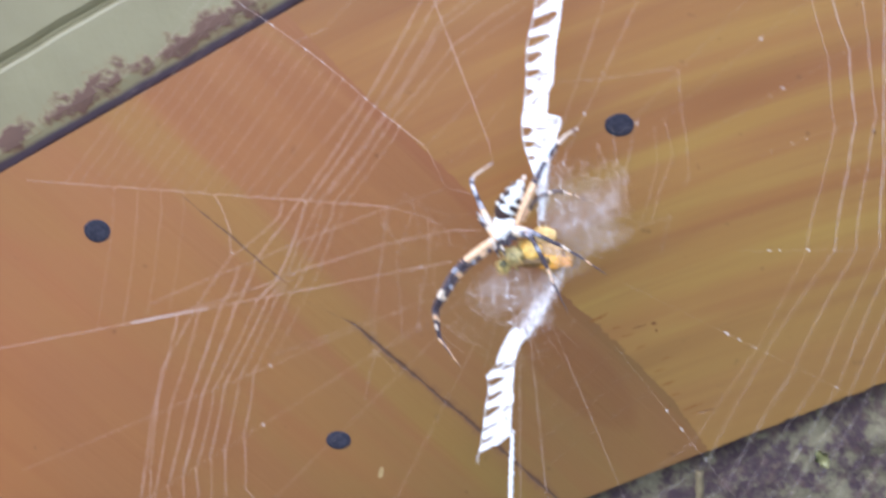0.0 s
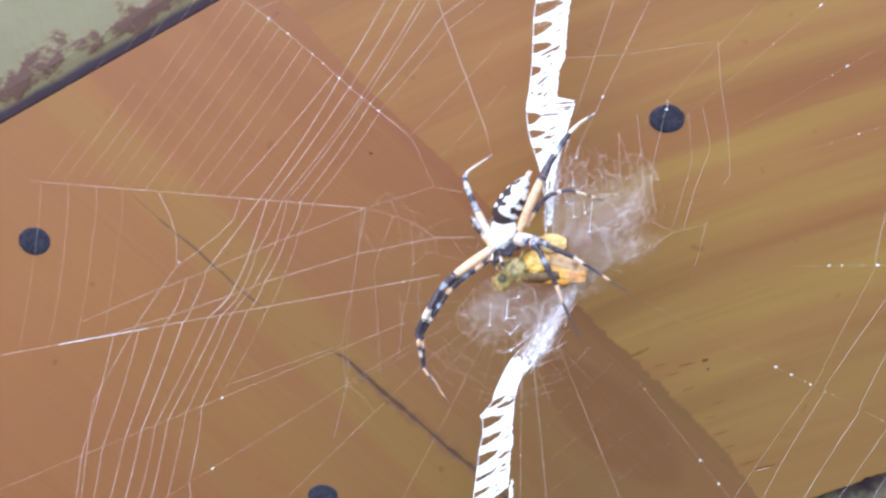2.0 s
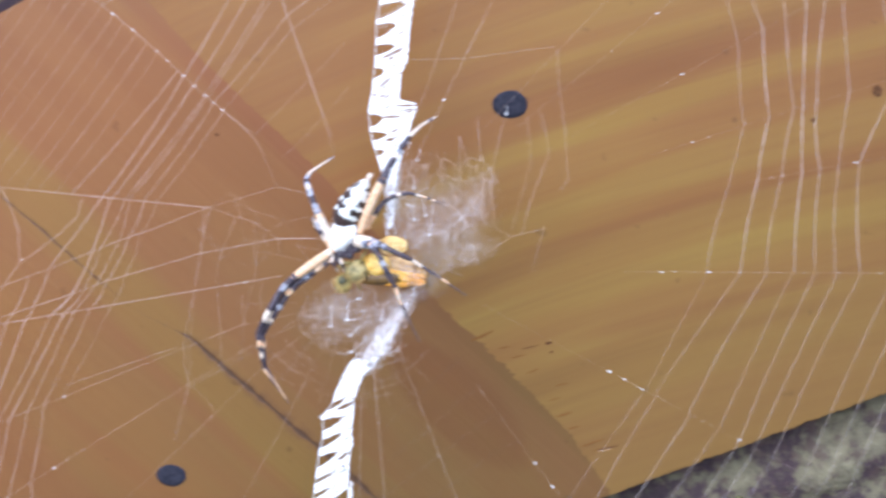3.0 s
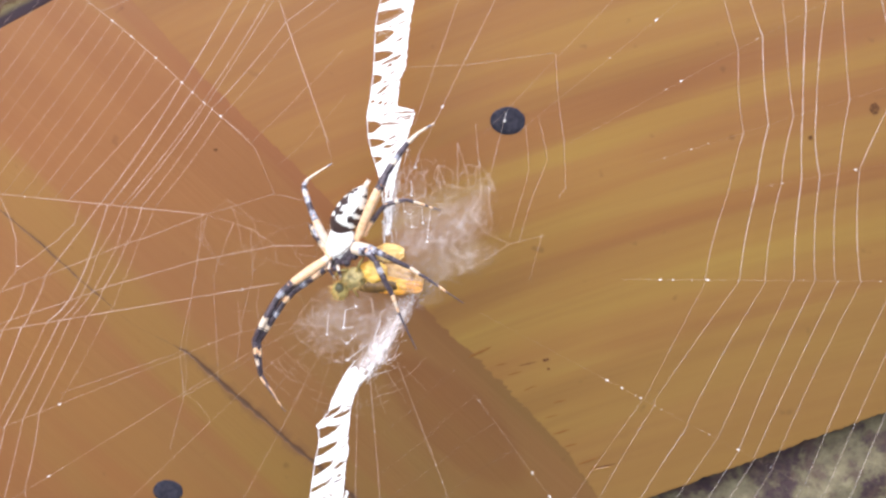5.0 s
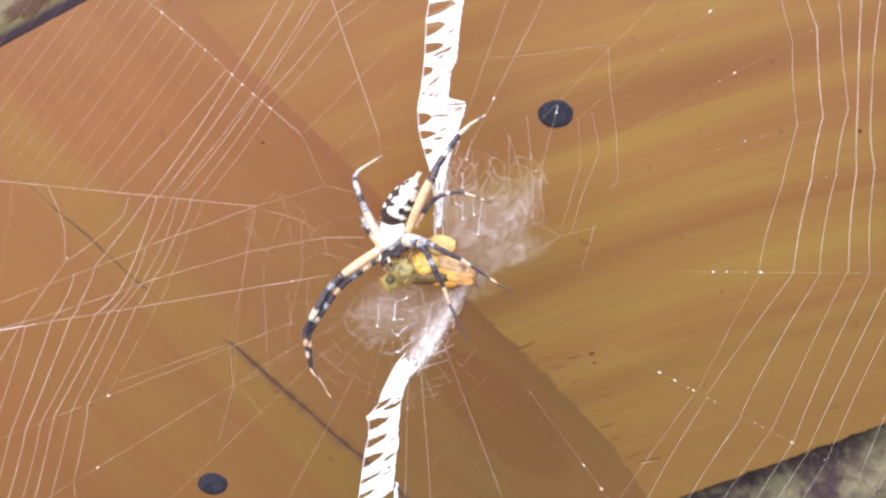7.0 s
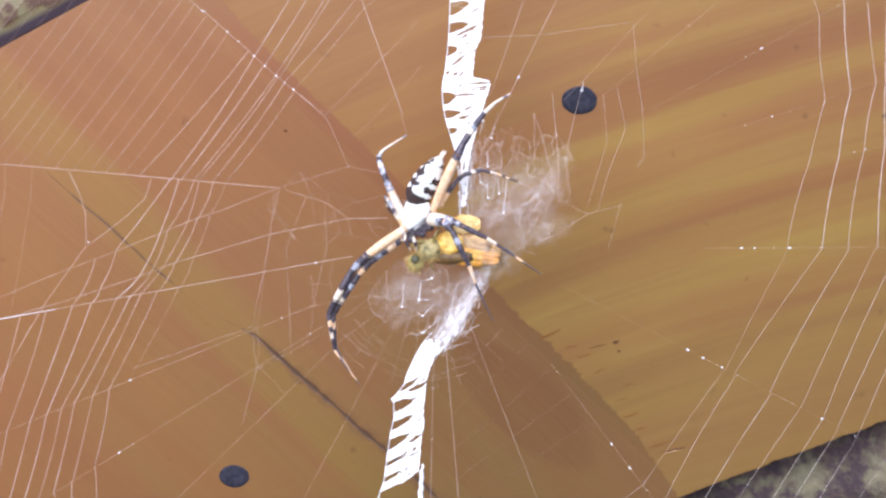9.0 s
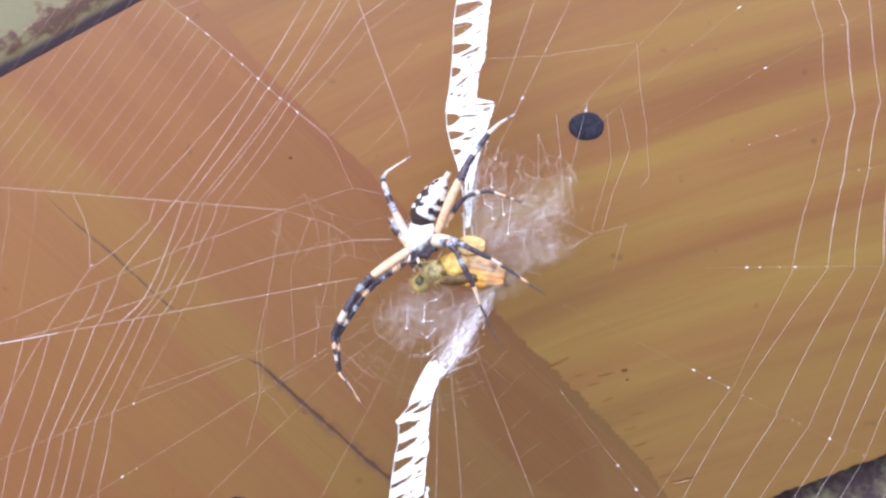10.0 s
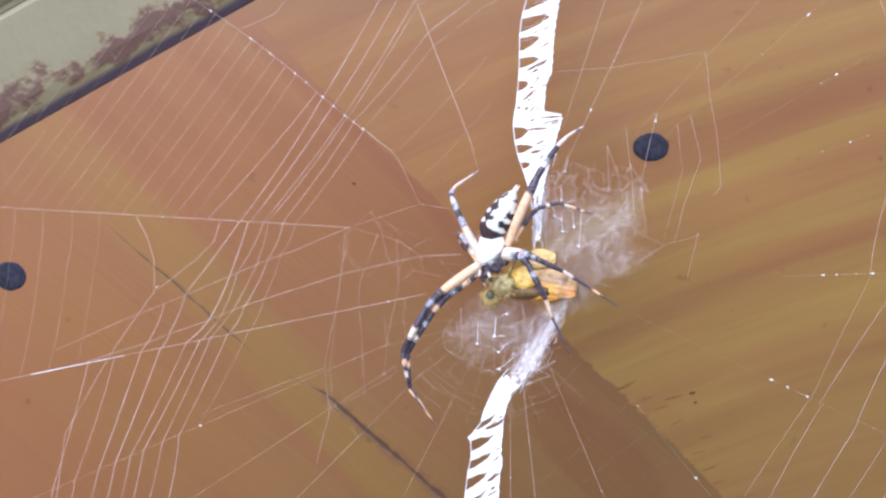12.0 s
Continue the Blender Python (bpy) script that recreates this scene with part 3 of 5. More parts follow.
bm = bmesh.new()
tube(bm, [(0.0326 + 0.00002 * k + 0.0004 * noise.noise((k * 0.5, 0, 8)), FRONT + 0.0004, 1.2120 - 0.0021 * k) for k in range(14)], [0.0015 * (1 + 0.4 * noise.noise((k * 0.8, 2, 8))) for k in range(14)], 9)
tagged(part("dry_stalk", bm, dry_straw), "short pale dry stalk lying on the stone", "stalk")

# ---------------------------------------------------------------- the web; its own x to the right, y up, z towards the viewer, in mm from the hub
WEB = (-0.03116, 0.34945, 1.30925, 74.722, 0.0, -12.733)
orb_web = thing("orb_web", "large orb web of fine silk with a white zigzag band", "spider web", pose(*WEB))


def polar(angle, r, z=0.0):
    return mm(r * math.cos(radians(angle)), r * math.sin(radians(angle)), z)


rng = random.Random(11)
# the spokes do not quite meet: name, a place on each, its direction, where it starts and ends, thickness
SPOKES = [(111, (-11.6, 33.0), 113.5, 30, 150, 1.35), (140, (-39.2, 34.2), 144.8, 42, 190, 0.95), (172.6, (-42.1, 8.9), 177.5, 43, 200, 1.35), (194, (-67.6, -17.9), 192.5, 22, 200, 1.3),
          (208, (-68.0, -37.5), 204.4, 36, 190, 0.6), (217.4, (-62.4, -48.9), 213.9, 38, 190, 0.5), (230, (-36.1, -42.8), 226, 34, 170, 0.5), (248, (-14, -36), 244, 36, 150, 0.5),
          (272.8, (2, -42), 272, 30, 150, 0.8), (279, (6.6, -42), 278, 28, 150, 0.9), (294.5, (17, -37), 295, 20, 150, 0.6), (313.8, (46.9, -49.2), 311, 44, 180, 0.32),
          (337.3, (72.3, -29.3), 336.3, 34, 200, 0.2), (0.2, (75, -0.9), 3.0, 66, 200, 0.36), (12.8, (90, 20.4), 13, 95, 200, 0.2), (20.6, (80, 30), 20, 76, 200, 0.2),
          (30.6, (77, 46), 31, 60, 200, 0.25), (40.0, (70, 60), 41, 50, 190, 0.3), (47.0, (40, 43), 48, 44, 170, 0.4), (64.0, (23.8, 48.4), 66.2, 20, 160, 0.85), (70.5, (15, 42), 73, 36, 160, 0.8)]
LINES = {a: (p, d) for a, p, d, *_ in SPOKES}
# two slanting ties that the capture threads also hang on
LINES.update({182: ((-71.8, -3.3), 202.2), 190: ((-69.7, -12.2), 198.9)})
# spokes pulled aside: from and to along the spoke, and by how much, in mm
BOWED = {140: (60, 118, 1.25)}


def on_spoke(angle, r, z=0.0):
    """The place on a spoke at r mm from the hub; between spokes, straight out from the hub."""
    if angle not in LINES:
        return polar(angle, r, z)
    (u, v), d = LINES[angle]
    c, w = math.cos(radians(d)), math.sin(radians(d))
    along = u * c + v * w
    off2 = u * u + v * v - along * along
    s = math.sqrt(max(r * r - off2, 0.0)) - along
    lift = 0.0
    if angle in BOWED:
        low, high, most = BOWED[angle]
        if low < r < high:
            lift = most * math.sin(math.pi * (r - low) / (high - low))
    return mm(u + c * s + w * lift, v + w * s - c * lift, z)


bead_at = []
for angle, place, way, r0, r1, thick in SPOKES:
    bm = bmesh.new()
    n = 26
    tube(bm, [on_spoke(angle, r0 + (r1 - r0) * i / n, 0.5 * noise.noise((i * 0.3, angle, 5))) for i in range(n + 1)], [0.000052 * thick * (1 + 0.35 * noise.noise((i * 0.9, angle, 2))) for i in range(n + 1)], 5)
    part("spoke", bm, thread_silk, orb_web)
    for i in range(2 + (4 if angle in (140, 0.2, 337.3) else 0)):
        bead_at.append((angle, rng.uniform(max(r0, 38), 125)))


bm = bmesh.new()
tube(bm, [on_spoke(194, 106 + 28 * i / 20, 0.3) for i in range(21)], [0.00016 * (0.45 + 0.55 * (i / 20) + 0.25 * noise.noise((i * 0.8, 4, 4))) for i in range(21)], 6)
part("spoke", bm, fleece_silk, orb_web, "thicker, whiter stretch of a spoke")


def spiral(radii, offsets, thick, mat=None):
    """Capture threads: each runs from spoke to spoke; offsets are (spoke, factor, added mm)."""
    for base in radii:
        bm = bmesh.new()
        knots = [on_spoke(a, base * f + add + rng.uniform(-0.4, 0.4)) for a, f, add in offsets]
        pts = []
        for p, q in zip(knots, knots[1:]):
            sag = -0.0006 * rng.uniform(0.2, 1.2)
            for i in range(5):
                w = p.lerp(q, i / 5)
                pts.append(w + w.normalized() * sag * 4 * i / 5 * (1 - i / 5))
        pts.append(knots[-1])
        t = 0.000050 * thick * rng.uniform(0.65, 1.25)
        tube(bm, pts, [t * (1 + 0.4 * noise.noise((i * 0.6, base, 1))) for i in range(len(pts))], 5)
        part("capture_thread", bm, mat or thread_silk, orb_web)


def run(names, radii, thick, mat=None):
    """One capture thread, from line to line; a radius of 0 leaves the line out."""
    knots = [(a, 1, r) for a, r in zip(names, radii) if r]
    if len(knots) > 1:
        spiral([0], knots, thick, mat)


# how far out each outer thread crosses the spokes from below to above
OUTER_ON = (313.8, 337.3, 0.2, 12.8, 20.6, 30.6, 40.0)
OUTER = [(80.4, 78.2, 85.7, 92.2, 98.3, 105.2, 111), (87, 81, 93.1, 98.7, 104.7, 111.6, 118), (95, 90.1, 99.2, 104.5, 110.8, 116.7, 128), (101, 97.8, 105.6, 109.1, 112.7, 122, 136),
         (109, 103, 110.1, 112.6, 115.9, 127.2, 143), (114, 107, 115.2, 117.1, 123.5, 131.6, 149), (119, 111.5, 120.3, 122.0, 135.5, 140, 153), (125, 119.5, 128.5, 131.0, 141.5, 146.5, 160),
         (130, 124.5, 133.6, 138, 147, 154, 168), (137, 130, 139, 144, 153, 162, 176)]
for k, row in enumerate(OUTER):
    thin = 0.75 if k == 0 else 1.0
    run((272.8, 294.5) + OUTER_ON[:2], (row[0] + 10, row[0] + 3) + row[:2], 2.2 * thin, dim_silk)
    run(OUTER_ON[1:3], row[1:3], 2.6 * thin, dim_silk)
    run(OUTER_ON[2:] + (52, 64.0), row[2:] + (row[-1] + 9, row[-1] + 16), 2.45 * thin, faint_silk)
# the crowded threads on the far side: where each one crosses the spokes and the two slanting ties
BUNDLE_ON = (111, 140, 172.6, 182, 190, 194, 208, 217.4)
BUNDLE = [(0, 68.0, 82.0, 0, 0, 0, 0, 0), (83.5, 65.6, 72.2, 87.2, 92.5, 95.3, 117.0, 137.0), (77.4, 62.1, 69.9, 73.8, 80.7, 88.1, 112.5, 131.0), (72.6, 58.2, 66.2, 71.9, 77.1, 83.9, 108.0, 125.0),
          (70.2, 57.2, 64.6, 66.3, 73.9, 81.0, 102.5, 118.7), (63.0, 55.2, 60.9, 64.0, 70.6, 76.2, 97.5, 111.3), (59.0, 51.9, 57.4, 59.8, 65.0, 69.7, 91.5, 0), (0, 0, 0, 92.6, 98.5, 101.6, 122.5, 143.0),
          (0, 0, 0, 0, 0, 109.0, 129.5, 149.0), (0, 0, 0, 0, 0, 117.0, 137.0, 155.0)]
for k, row in enumerate(BUNDLE):
    thin = (1.4, 1.45, 1.45, 1.2, 1.2, 0.9, 0.6, 1.3, 1.2, 1.2)[k]
    if row[0]:
        run((89.5, 98, 111, 140), (row[0] * 1.20, row[0] * 1.10, row[0], row[1]), thin * 1.15)
    if row[1]:
        run((140, 172.6), row[1:3], thin * 1.4)
    if row[5]:
        run(BUNDLE_ON[2:6], row[2:6], thin * 1.3)
        run(BUNDLE_ON[5:], row[5:], thin * (1.25 if row[7] else 0.8))
    if row[7]:
        run((217.4, 223.5, 230, 241), [row[7] * f for f in ((1, 1.085, 1.09, 1.05) if k == 5 else (1, 1.095, 1.22, 1.30))], thin * 1.2)
run((140, 136.4, 133.1, 125), (96.2, 92.9, 91.7, 93.0), 1.0)
for k in range(4):
    run((279, 294.5, 313.8), (46 + 8 * k, 40 + 7.5 * k, 37 + 8 * k), 0.5, dim_silk)
run((98, 111, 140), (52.0, 45.2, 41.0), 0.45)
run((98, 111, 140), (41.0, 35.4, 32.0), 0.40)
for k in range(15):
    run((140, 172.6), (75.5 + 4.1 * k, 85.9 + 5.1 * k), 0.72)
spiral([113.5, 121.3, 130, 139], [(172.6, 1.0, 0), (181, 1.0, 0), (194, 1.06, 0)], 0.6)
spiral([44], [(172.6, 1.0, 0), (194, 1.05, 0), (208, 1.2, 0), (217.4, 1.32, 0), (230, 1.3, 0)], 0.5)

# loose ties between the spokes
TIES = [((-101.6, 11.0), (-97.8, 5.2), (-95.7, -0.8), (-95.4, -9.0), (-83.4, 0.3), (-78.8, 4.9), (-77.5, 9.7)), ((-95.4, -9.0), (-100.4, -15.9), (-107.2, -25.9), (-119, -47), (-122, -80), (-120, -112)),
        ((-123.4, -25.0), (-100.9, -15.2), (-85.4, -9.1), (-66.3, -0.8), (-56.9, 2.6), (-41.6, 9.0)), ((-41.8, 8.9), (-28.6, 5.7), (-22.4, 1.9), (-21.5, -3.0)), ((-41.8, 8.9), (-23.1, 15.0)),
        ((-118, -29.0), (-100.3, -23.4), (-80.8, -16.3), (-69.7, -11.8), (-43.3, -3.0), (-22.4, 1.9), (-12, 2.5)), ((-41.5, 8.6), (-43.5, -3.3), (-44.5, -12.4), (-46.8, -26.9), (-45, -38), (-48, -52)), ((-34, 7.2), (-38.7, -6.5), (-35.7, -33.4)),
        ((-29, 5.7), (-28, -6.1), (-30.4, -19.0), (-31, -30)), ((-23.1, 15.0), (-29.7, 26.9), (-39.2, 34.2)), ((-15.5, 13.8), (-23.1, 15.0)), ((-8.3, 23.3), (-11.6, 33)), ((-46.8, -26.9), (-80, -40)),
        ((-45, -38), (-30, -29), (-16, -18)), ((14.7, 29.5), (12.6, 22), (10.7, 15.6)), ((11.2, 27), (9.6, 20), (7.5, 16)), ((10.7, 15.6), (12.0, 24.5), (11.2, 27))]
for line in TIES:
    bm = bmesh.new()
    pts = []
    for p, q in zip(line, line[1:]):
        pts += [mm(p[0] + (q[0] - p[0]) * i / 4, p[1] + (q[1] - p[1]) * i / 4, 0.3 * rng.uniform(-1, 1)) for i in range(4)]
    pts.append(mm(*line[-1], 0))
    tube(bm, pts, 0.000048 * rng.uniform(0.7, 1.1) * (1.6 if abs(line[0][0]) > 60 else 0.9), 5)
    part("tie_thread", bm, thread_silk if abs(line[0][0]) > 60 else faint_silk, orb_web)

bm = bmesh.new()
BEADS = [(140, 52), (140, 55), (140, 58), (140.2, 62), (139.9, 66), (140, 72), (140, 76), (140.2, 85), (140, 92), (140.6, 106), (0.2, 75), (0.2, 78), (0.2, 86), (337.3, 68.7), (337.6, 72.7), (337.3, 77.6), (337.3, 103),
         (20.7, 86), (30.8, 90), (40.9, 93), (314, 68), (314, 75), (64, 43), (195.5, 32), (217.1, 103), (208.3, 91), (184.5, 95), (313, 86), (337.2, 141), (12.8, 121)]
for a, r in BEADS:
    near = min(LINES, key=lambda k: abs(k - a))
    c = on_spoke(near, r) if abs(near - a) < 2.5 else polar(a, r)
    d = polar(a, 1.0).normalized() * 0.00022 * rng.uniform(0.4, 1.6)
    tube(bm, [c - d * 1.5, c - d * 0.7, c + d * 0.7, c + d * 1.5], [0.00006, 0.00019, 0.00019, 0.00006], 6)
for a, r in bead_at:
    ball(bm, on_spoke(a, r), (0.00012, 0.00012, 0.00012), seg=6, rings=5)
tagged(part("silk_beads", bm, silk, orb_web, "bright silk drops on the threads"), kind="stuff")


def veil(centre, size, count, lean, seed, radius, label, mat=None, reach=(2.0, 9.0), spread=40):
    """A hazy patch of criss-cross fine silk, thicker in some places than in others."""
    r = random.Random(seed)
    bm = bmesh.new()

    def spot():
        for _ in range(40):
            a, d = r.uniform(0, 2 * math.pi), math.sqrt(r.random())
            c = Vector((centre[0] + size[0] * d * math.cos(a), centre[1] + size[1] * d * math.sin(a)))
            if noise.noise((c.x * 0.22, c.y * 0.22, seed)) * 1.5 + 0.45 > r.random():
                break
        return c

    for _ in range(count):
        c = spot()
        w = radians(r.gauss(lean, spread))
        ln = r.uniform(*reach) / 2
        z0, z1 = r.uniform(-2.5, 1.0), r.uniform(-2.5, 1.0)
        bend = r.gauss(0, 0.07) * ln
        p = []
        for k in range(6):
            q = -1 + 2 * k / 5
            x, y = c.x + q * ln * math.cos(w) - bend * (1 - q * q) * math.sin(w), c.y + q * ln * math.sin(w) + bend * (1 - q * q) * math.cos(w)
            p.append(mm(x + 0.18 * noise.noise((x * 0.5, y * 0.5, seed)), y + 0.18 * noise.noise((x * 0.5, y * 0.5, seed + 9)), z0 + (z1 - z0) * (q + 1) / 2))
        tube(bm, p, radius * r.uniform(0.4, 1.3), 4, caps=False)
    tagged(part("silk_veil", bm, mat or veil_silk, orb_web, label), kind="stuff")


def sheet(centre, size, lean, seed, z=-0.8, mat=None):
    """A thin billowing sheet of smoky silk between the threads; size is its half length and half width in mm."""
    bm = bmesh.new()
    n = 26
    grid_ = [[bm.verts.new((x, y, 1.3 * noise.noise((x * 1.6, y * 1.6, seed)))) for y in np.linspace(-1.15, 1.15, n)] for x in np.linspace(-1.15, 1.15, n)]
    for a, b in zip(grid_, grid_[1:]):
        for k in range(n - 1):
            bm.faces.new((a[k], a[k + 1], b[k + 1], b[k]))
    ob = part("silk_sheet", bm, mat or smoky_silk, orb_web, "smoky sheet of finest silk")
    ob.matrix_local = Matrix.Translation(mm(*centre, z)) @ pose(0, 0, 0, 0, 0, lean) @ Matrix.Diagonal((size[0] / 1000, size[1] / 1000, 0.001, 1))


sheet((21.0, 8.0), (17.0, 11.0), 48, 3)
sheet((27.0, 12.0), (9.5, 5.5), 58, 14, -1.6)
sheet((14.5, 5.5), (13.0, 9.0), 55, 25, -1.2)
sheet((26.0, 1.0), (10.0, 6.0), 20, 26, -1.0)
sheet((17.0, -6.0), (9.0, 6.0), 40, 27, -1.0)
sheet((-2.0, -15.5), (16.0, 10.0), 20, 36)
sheet((-6.0, -13.0), (10.0, 6.0), 40, 37, -1.4)
sheet((7.8, 13.0), (11.0, 1.5), 82, 69, -0.3, fleece_film)
sheet((11.5, 12.0), (12.0, 5.0), 70, 70, -0.6)
sheet((7.0, 8.4), (3.6, 1.6), 80, 81, 0.3, fleece_film)
# a thin swathe drawn over the wings
sheet((12.5, -3.4), (6.5, 3.6), -4, 82, 2.6)
sheet((15.0, -6.2), (4.5, 2.6), -10, 83, 2.4)
sheet((8.0, -15.5), (11.0, 5.5), 58, 47, -0.4)
sheet((5.4, -24.0), (7.5, 4.6), 52, 71, 0.1, fleece_film)
sheet((7.6, -21.0), (7.5, 3.4), 62, 72, 0.5, fleece_film)
sheet((11.5, -14.0), (9.0, 2.6), 62, 58, 0.2, fleece_film)
veil((22.5, 10.0), (10.5, 9.0), 34, 56, 3, 0.000028, "fine loose strands of silk", None, (4, 16), 24)
veil((30.5, 13.0), (2.6, 6.0), 14, 74, 4, 0.000032, "fine loose strands of silk", None, (3, 9), 24)
veil((26.0, 2.5), (5.0, 3.0), 16, 45, 5, 0.000030, "fine loose strands of silk", None, (2, 7), 40)
veil((-3.5, -18), (13, 8.5), 30, 25, 6, 0.000026, "fine strands of silk below the hub", None, (3, 11), 45)
veil((8.8, -18), (4.0, 8.0), 14, 62, 7, 0.000034, "thick fleece of white silk", fleece_silk, (2, 7), 28)
veil((14, 3), (9, 11), 30, 58, 8, 0.000026, "fine strands of silk round the hub", None, (4, 14), 50)
veil((8.2, 14), (1.2, 10), 20, 82, 10, 0.000040, "thin white fleece beside the band", fleece_silk, (3, 9), 14)


def net(centre, size, lean, count, seed, radius, mat):
    """A loose net: each knot is tied to its nearest neighbours with fine, slightly slack threads."""
    r = random.Random(seed)
    c, w = math.cos(radians(lean)), math.sin(radians(lean))
    knots = []
    while len(knots) < count:
        x, y = r.uniform(-1, 1), r.uniform(-1, 1)
        if x * x + y * y < 1:
            x, y = x * size[0], y * size[1]
            knots.append(Vector((centre[0] + x * c - y * w, centre[1] + x * w + y * c, r.uniform(-1.2, 0.5))))
    bm = bmesh.new()
    done = set()
    for i, p in enumerate(knots):
        for j in sorted(range(count), key=lambda k: (knots[k] - p).length)[1:4]:
            if (min(i, j), max(i, j)) in done:
                continue
            done.add((min(i, j), max(i, j)))
            q = knots[j]
            slack = Vector((r.gauss(0, 0.018), r.gauss(0, 0.018), 0)) * (q - p).length
            tube(bm, [(p + (q - p) * k / 4 + slack * (k / 4) * (1 - k / 4) * 4) / 1000 for k in range(5)], radius * r.uniform(0.5, 1.5), 4, caps=False)
    tagged(part("silk_net", bm, mat, orb_web, "loose net of fine silk"), kind="stuff")


net((22, 13), (15, 10), 50, 95, 61, 0.000038, faint_silk)
net((15, 20), (7, 6), 60, 34, 62, 0.000036, faint_silk)
net((-25, 4), (12, 20), 80, 20, 65, 0.000020, faint_silk)
net((-2, -17), (15, 10), 10, 85, 63, 0.000042, faint_silk)
net((9, -17), (9, 4), 64, 40, 64, 0.000060, thread_silk)
net((12, 17), (8, 5), 70, 36, 66, 0.000048, thread_silk)
# long fine threads that hang between the hub and the outer web
HANGING = [((9, 48), (24.4, 48.8), (46.6, 52.2)), ((46.9, 51.9), (48.2, 40.6), (50.1, 31.2), (51.2, 19.8), (49.5, 17.4)), ((23.7, 29.6), (26.4, 23.1), (27.5, 18.3)), ((28.0, 34.5), (30.1, 20.1), (30.7, 12.6)),
           ((35.2, 36.1), (33.6, 28.1), (32.2, 20.2), (32.6, 14.2), (33.7, 10.7), (33.0, 7.8)), ((40.5, 34.5), (42.0, 23.5), (38.1, 7.2)), ((43.7, 36.4), (46.4, 26.4), (42.7, 15.8), (40.6, 6.5)),
           ((46.1, 8.6), (43.6, -3.0)), ((33.0, 7.8), (38.2, 5.6), (46.6, 8.1)), ((38.2, 5.6), (32.1, 1.1), (25.8, -2.0)), ((20, 20.5), (24.5, 18), (23.7, 29.6)), ((18, 26), (21.5, 19), (26.5, 18.6))]
for line in HANGING:
    bm = bmesh.new()
    pts = []
    for p, q in zip(line, line[1:]):
        pts += [mm(p[0] + (q[0] - p[0]) * i / 5, p[1] + (q[1] - p[1]) * i / 5, 0.2 * rng.uniform(-1, 1)) for i in range(5)]
    pts.append(mm(*line[-1], 0))
    tube(bm, pts, 0.000048 * rng.uniform(0.7, 1.2), 5)
    part("hanging_thread", bm, faint_silk, orb_web)
bm = bmesh.new()
r = random.Random(21)
for k in range(26):
    rad = r.uniform(10, 28)
    a0 = r.uniform(170, 300)
    a1 = a0 + r.uniform(15, 60)
    c = (-2.5 + r.gauss(0, 1.0), -13 + r.gauss(0, 1.0))
    tube(bm, [mm(c[0] + rad * 1.05 * math.cos(radians(a)) + r.uniform(-0.3, 0.3), c[1] + rad * 0.92 * math.sin(radians(a)) + r.uniform(-0.5, 0.5), r.uniform(-0.4, 0.2)) for a in np.linspace(a0, a1, 9)], 0.000022 * r.uniform(0.6, 1.2), 4)
for k in range(12):
    a = 185 + k * 12
    tube(bm, [mm(-2.5 + 8 * math.cos(radians(a)), -13 + 7 * math.sin(radians(a)), 0), mm(-2.5 + 30 * math.cos(radians(a)), -13 + 27 * math.sin(radians(a)), 0)], 0.000020, 4)
tagged(part("hub_spiral", bm, thread_silk, orb_web, "fine close spiral of the hub"), kind="stuff")
# small bright scraps of silk left below the hub
for line in (((-7, -14), (-7, -19.5)), ((-2.5, -13), (-2.7, -17.6), (-0.2, -17.4)), ((-3.2, -20.4), (-1.6, -21.4), (0.6, -19)), ((-2.5, -13), (0.2, -12)), ((13, 12), (13.4, 8.5), (14.8, 8.4)), ((18, 14), (17.5, 5)), ((14.2, 26), (13.5, 23.2)), ((35.6, 37.4), (35.3, 35.4)), ((-2.6, -13), (-2.8, -17.4), (-0.4, -17.2)), ((3.5, -21.5), (-1.2, -25.5), (-2.2, -25.6)), ((10.6, 16), (11.4, 12.2), (12.8, 11.4), (13.4, 12.4)), ((15.6, 13.6), (16.2, 9.6)), ((12.6, 20), (12.9, 16.2)), ((6.6, 11), (5.9, 9.4), (6.9, 6.4)), ((10.4, 24), (11.2, 27.4))):
    bm = bmesh.new()
    tube(bm, [mm(*p, 0.4) for p in line], [0.00003 if i == 0 else 0.00006 for i in range(len(line))], 6)
    ball(bm, mm(*line[1], 0.4), (0.00034, 0.00026, 0.00026), seg=8, rings=6)
    part("silk_scrap", bm, fleece_silk, orb_web)

# ---- the zigzag band: a flat sheet of silk between two edges, torn open by rows of holes
UP_LEFT = [(3, 6.6), (12, 6.0), (20, 4.4), (26.9, 1.7), (31, 0.6), (36, 0.1), (39.5, 0.7), (43.8, 1.0), (48, 1.2), (57.8, 1.0), (61.8, 1.4), (67.2, 2.6), (69.7, 3.2), (79, 3.8)]
UP_RIGHT = [(3, 7.6), (12, 8.2), (20.1, 8.5), (27.2, 10.1), (32, 11.3), (36.4, 12.5), (37.4, 12.2), (38.2, 7.8), (44.6, 8.1), (48.2, 9.5), (56.6, 9.7), (62.2, 10.3), (66.3, 10.9), (70.6, 11.3), (76, 12.0), (79, 12.3)]
DOWN_LEFT = [(-69.5, -10.6), (-66.5, -10.4), (-63.3, -9.4), (-57.3, -8.9), (-51.5, -8.4), (-46.9, -7.6), (-43.4, -7.9), (-42.5, -8.6), (-41.6, -7.6), (-38.9, -5.6), (-35.7, -4.8), (-31.5, -3.0), (-28.5, -1.5), (-25.5, 0.8)]
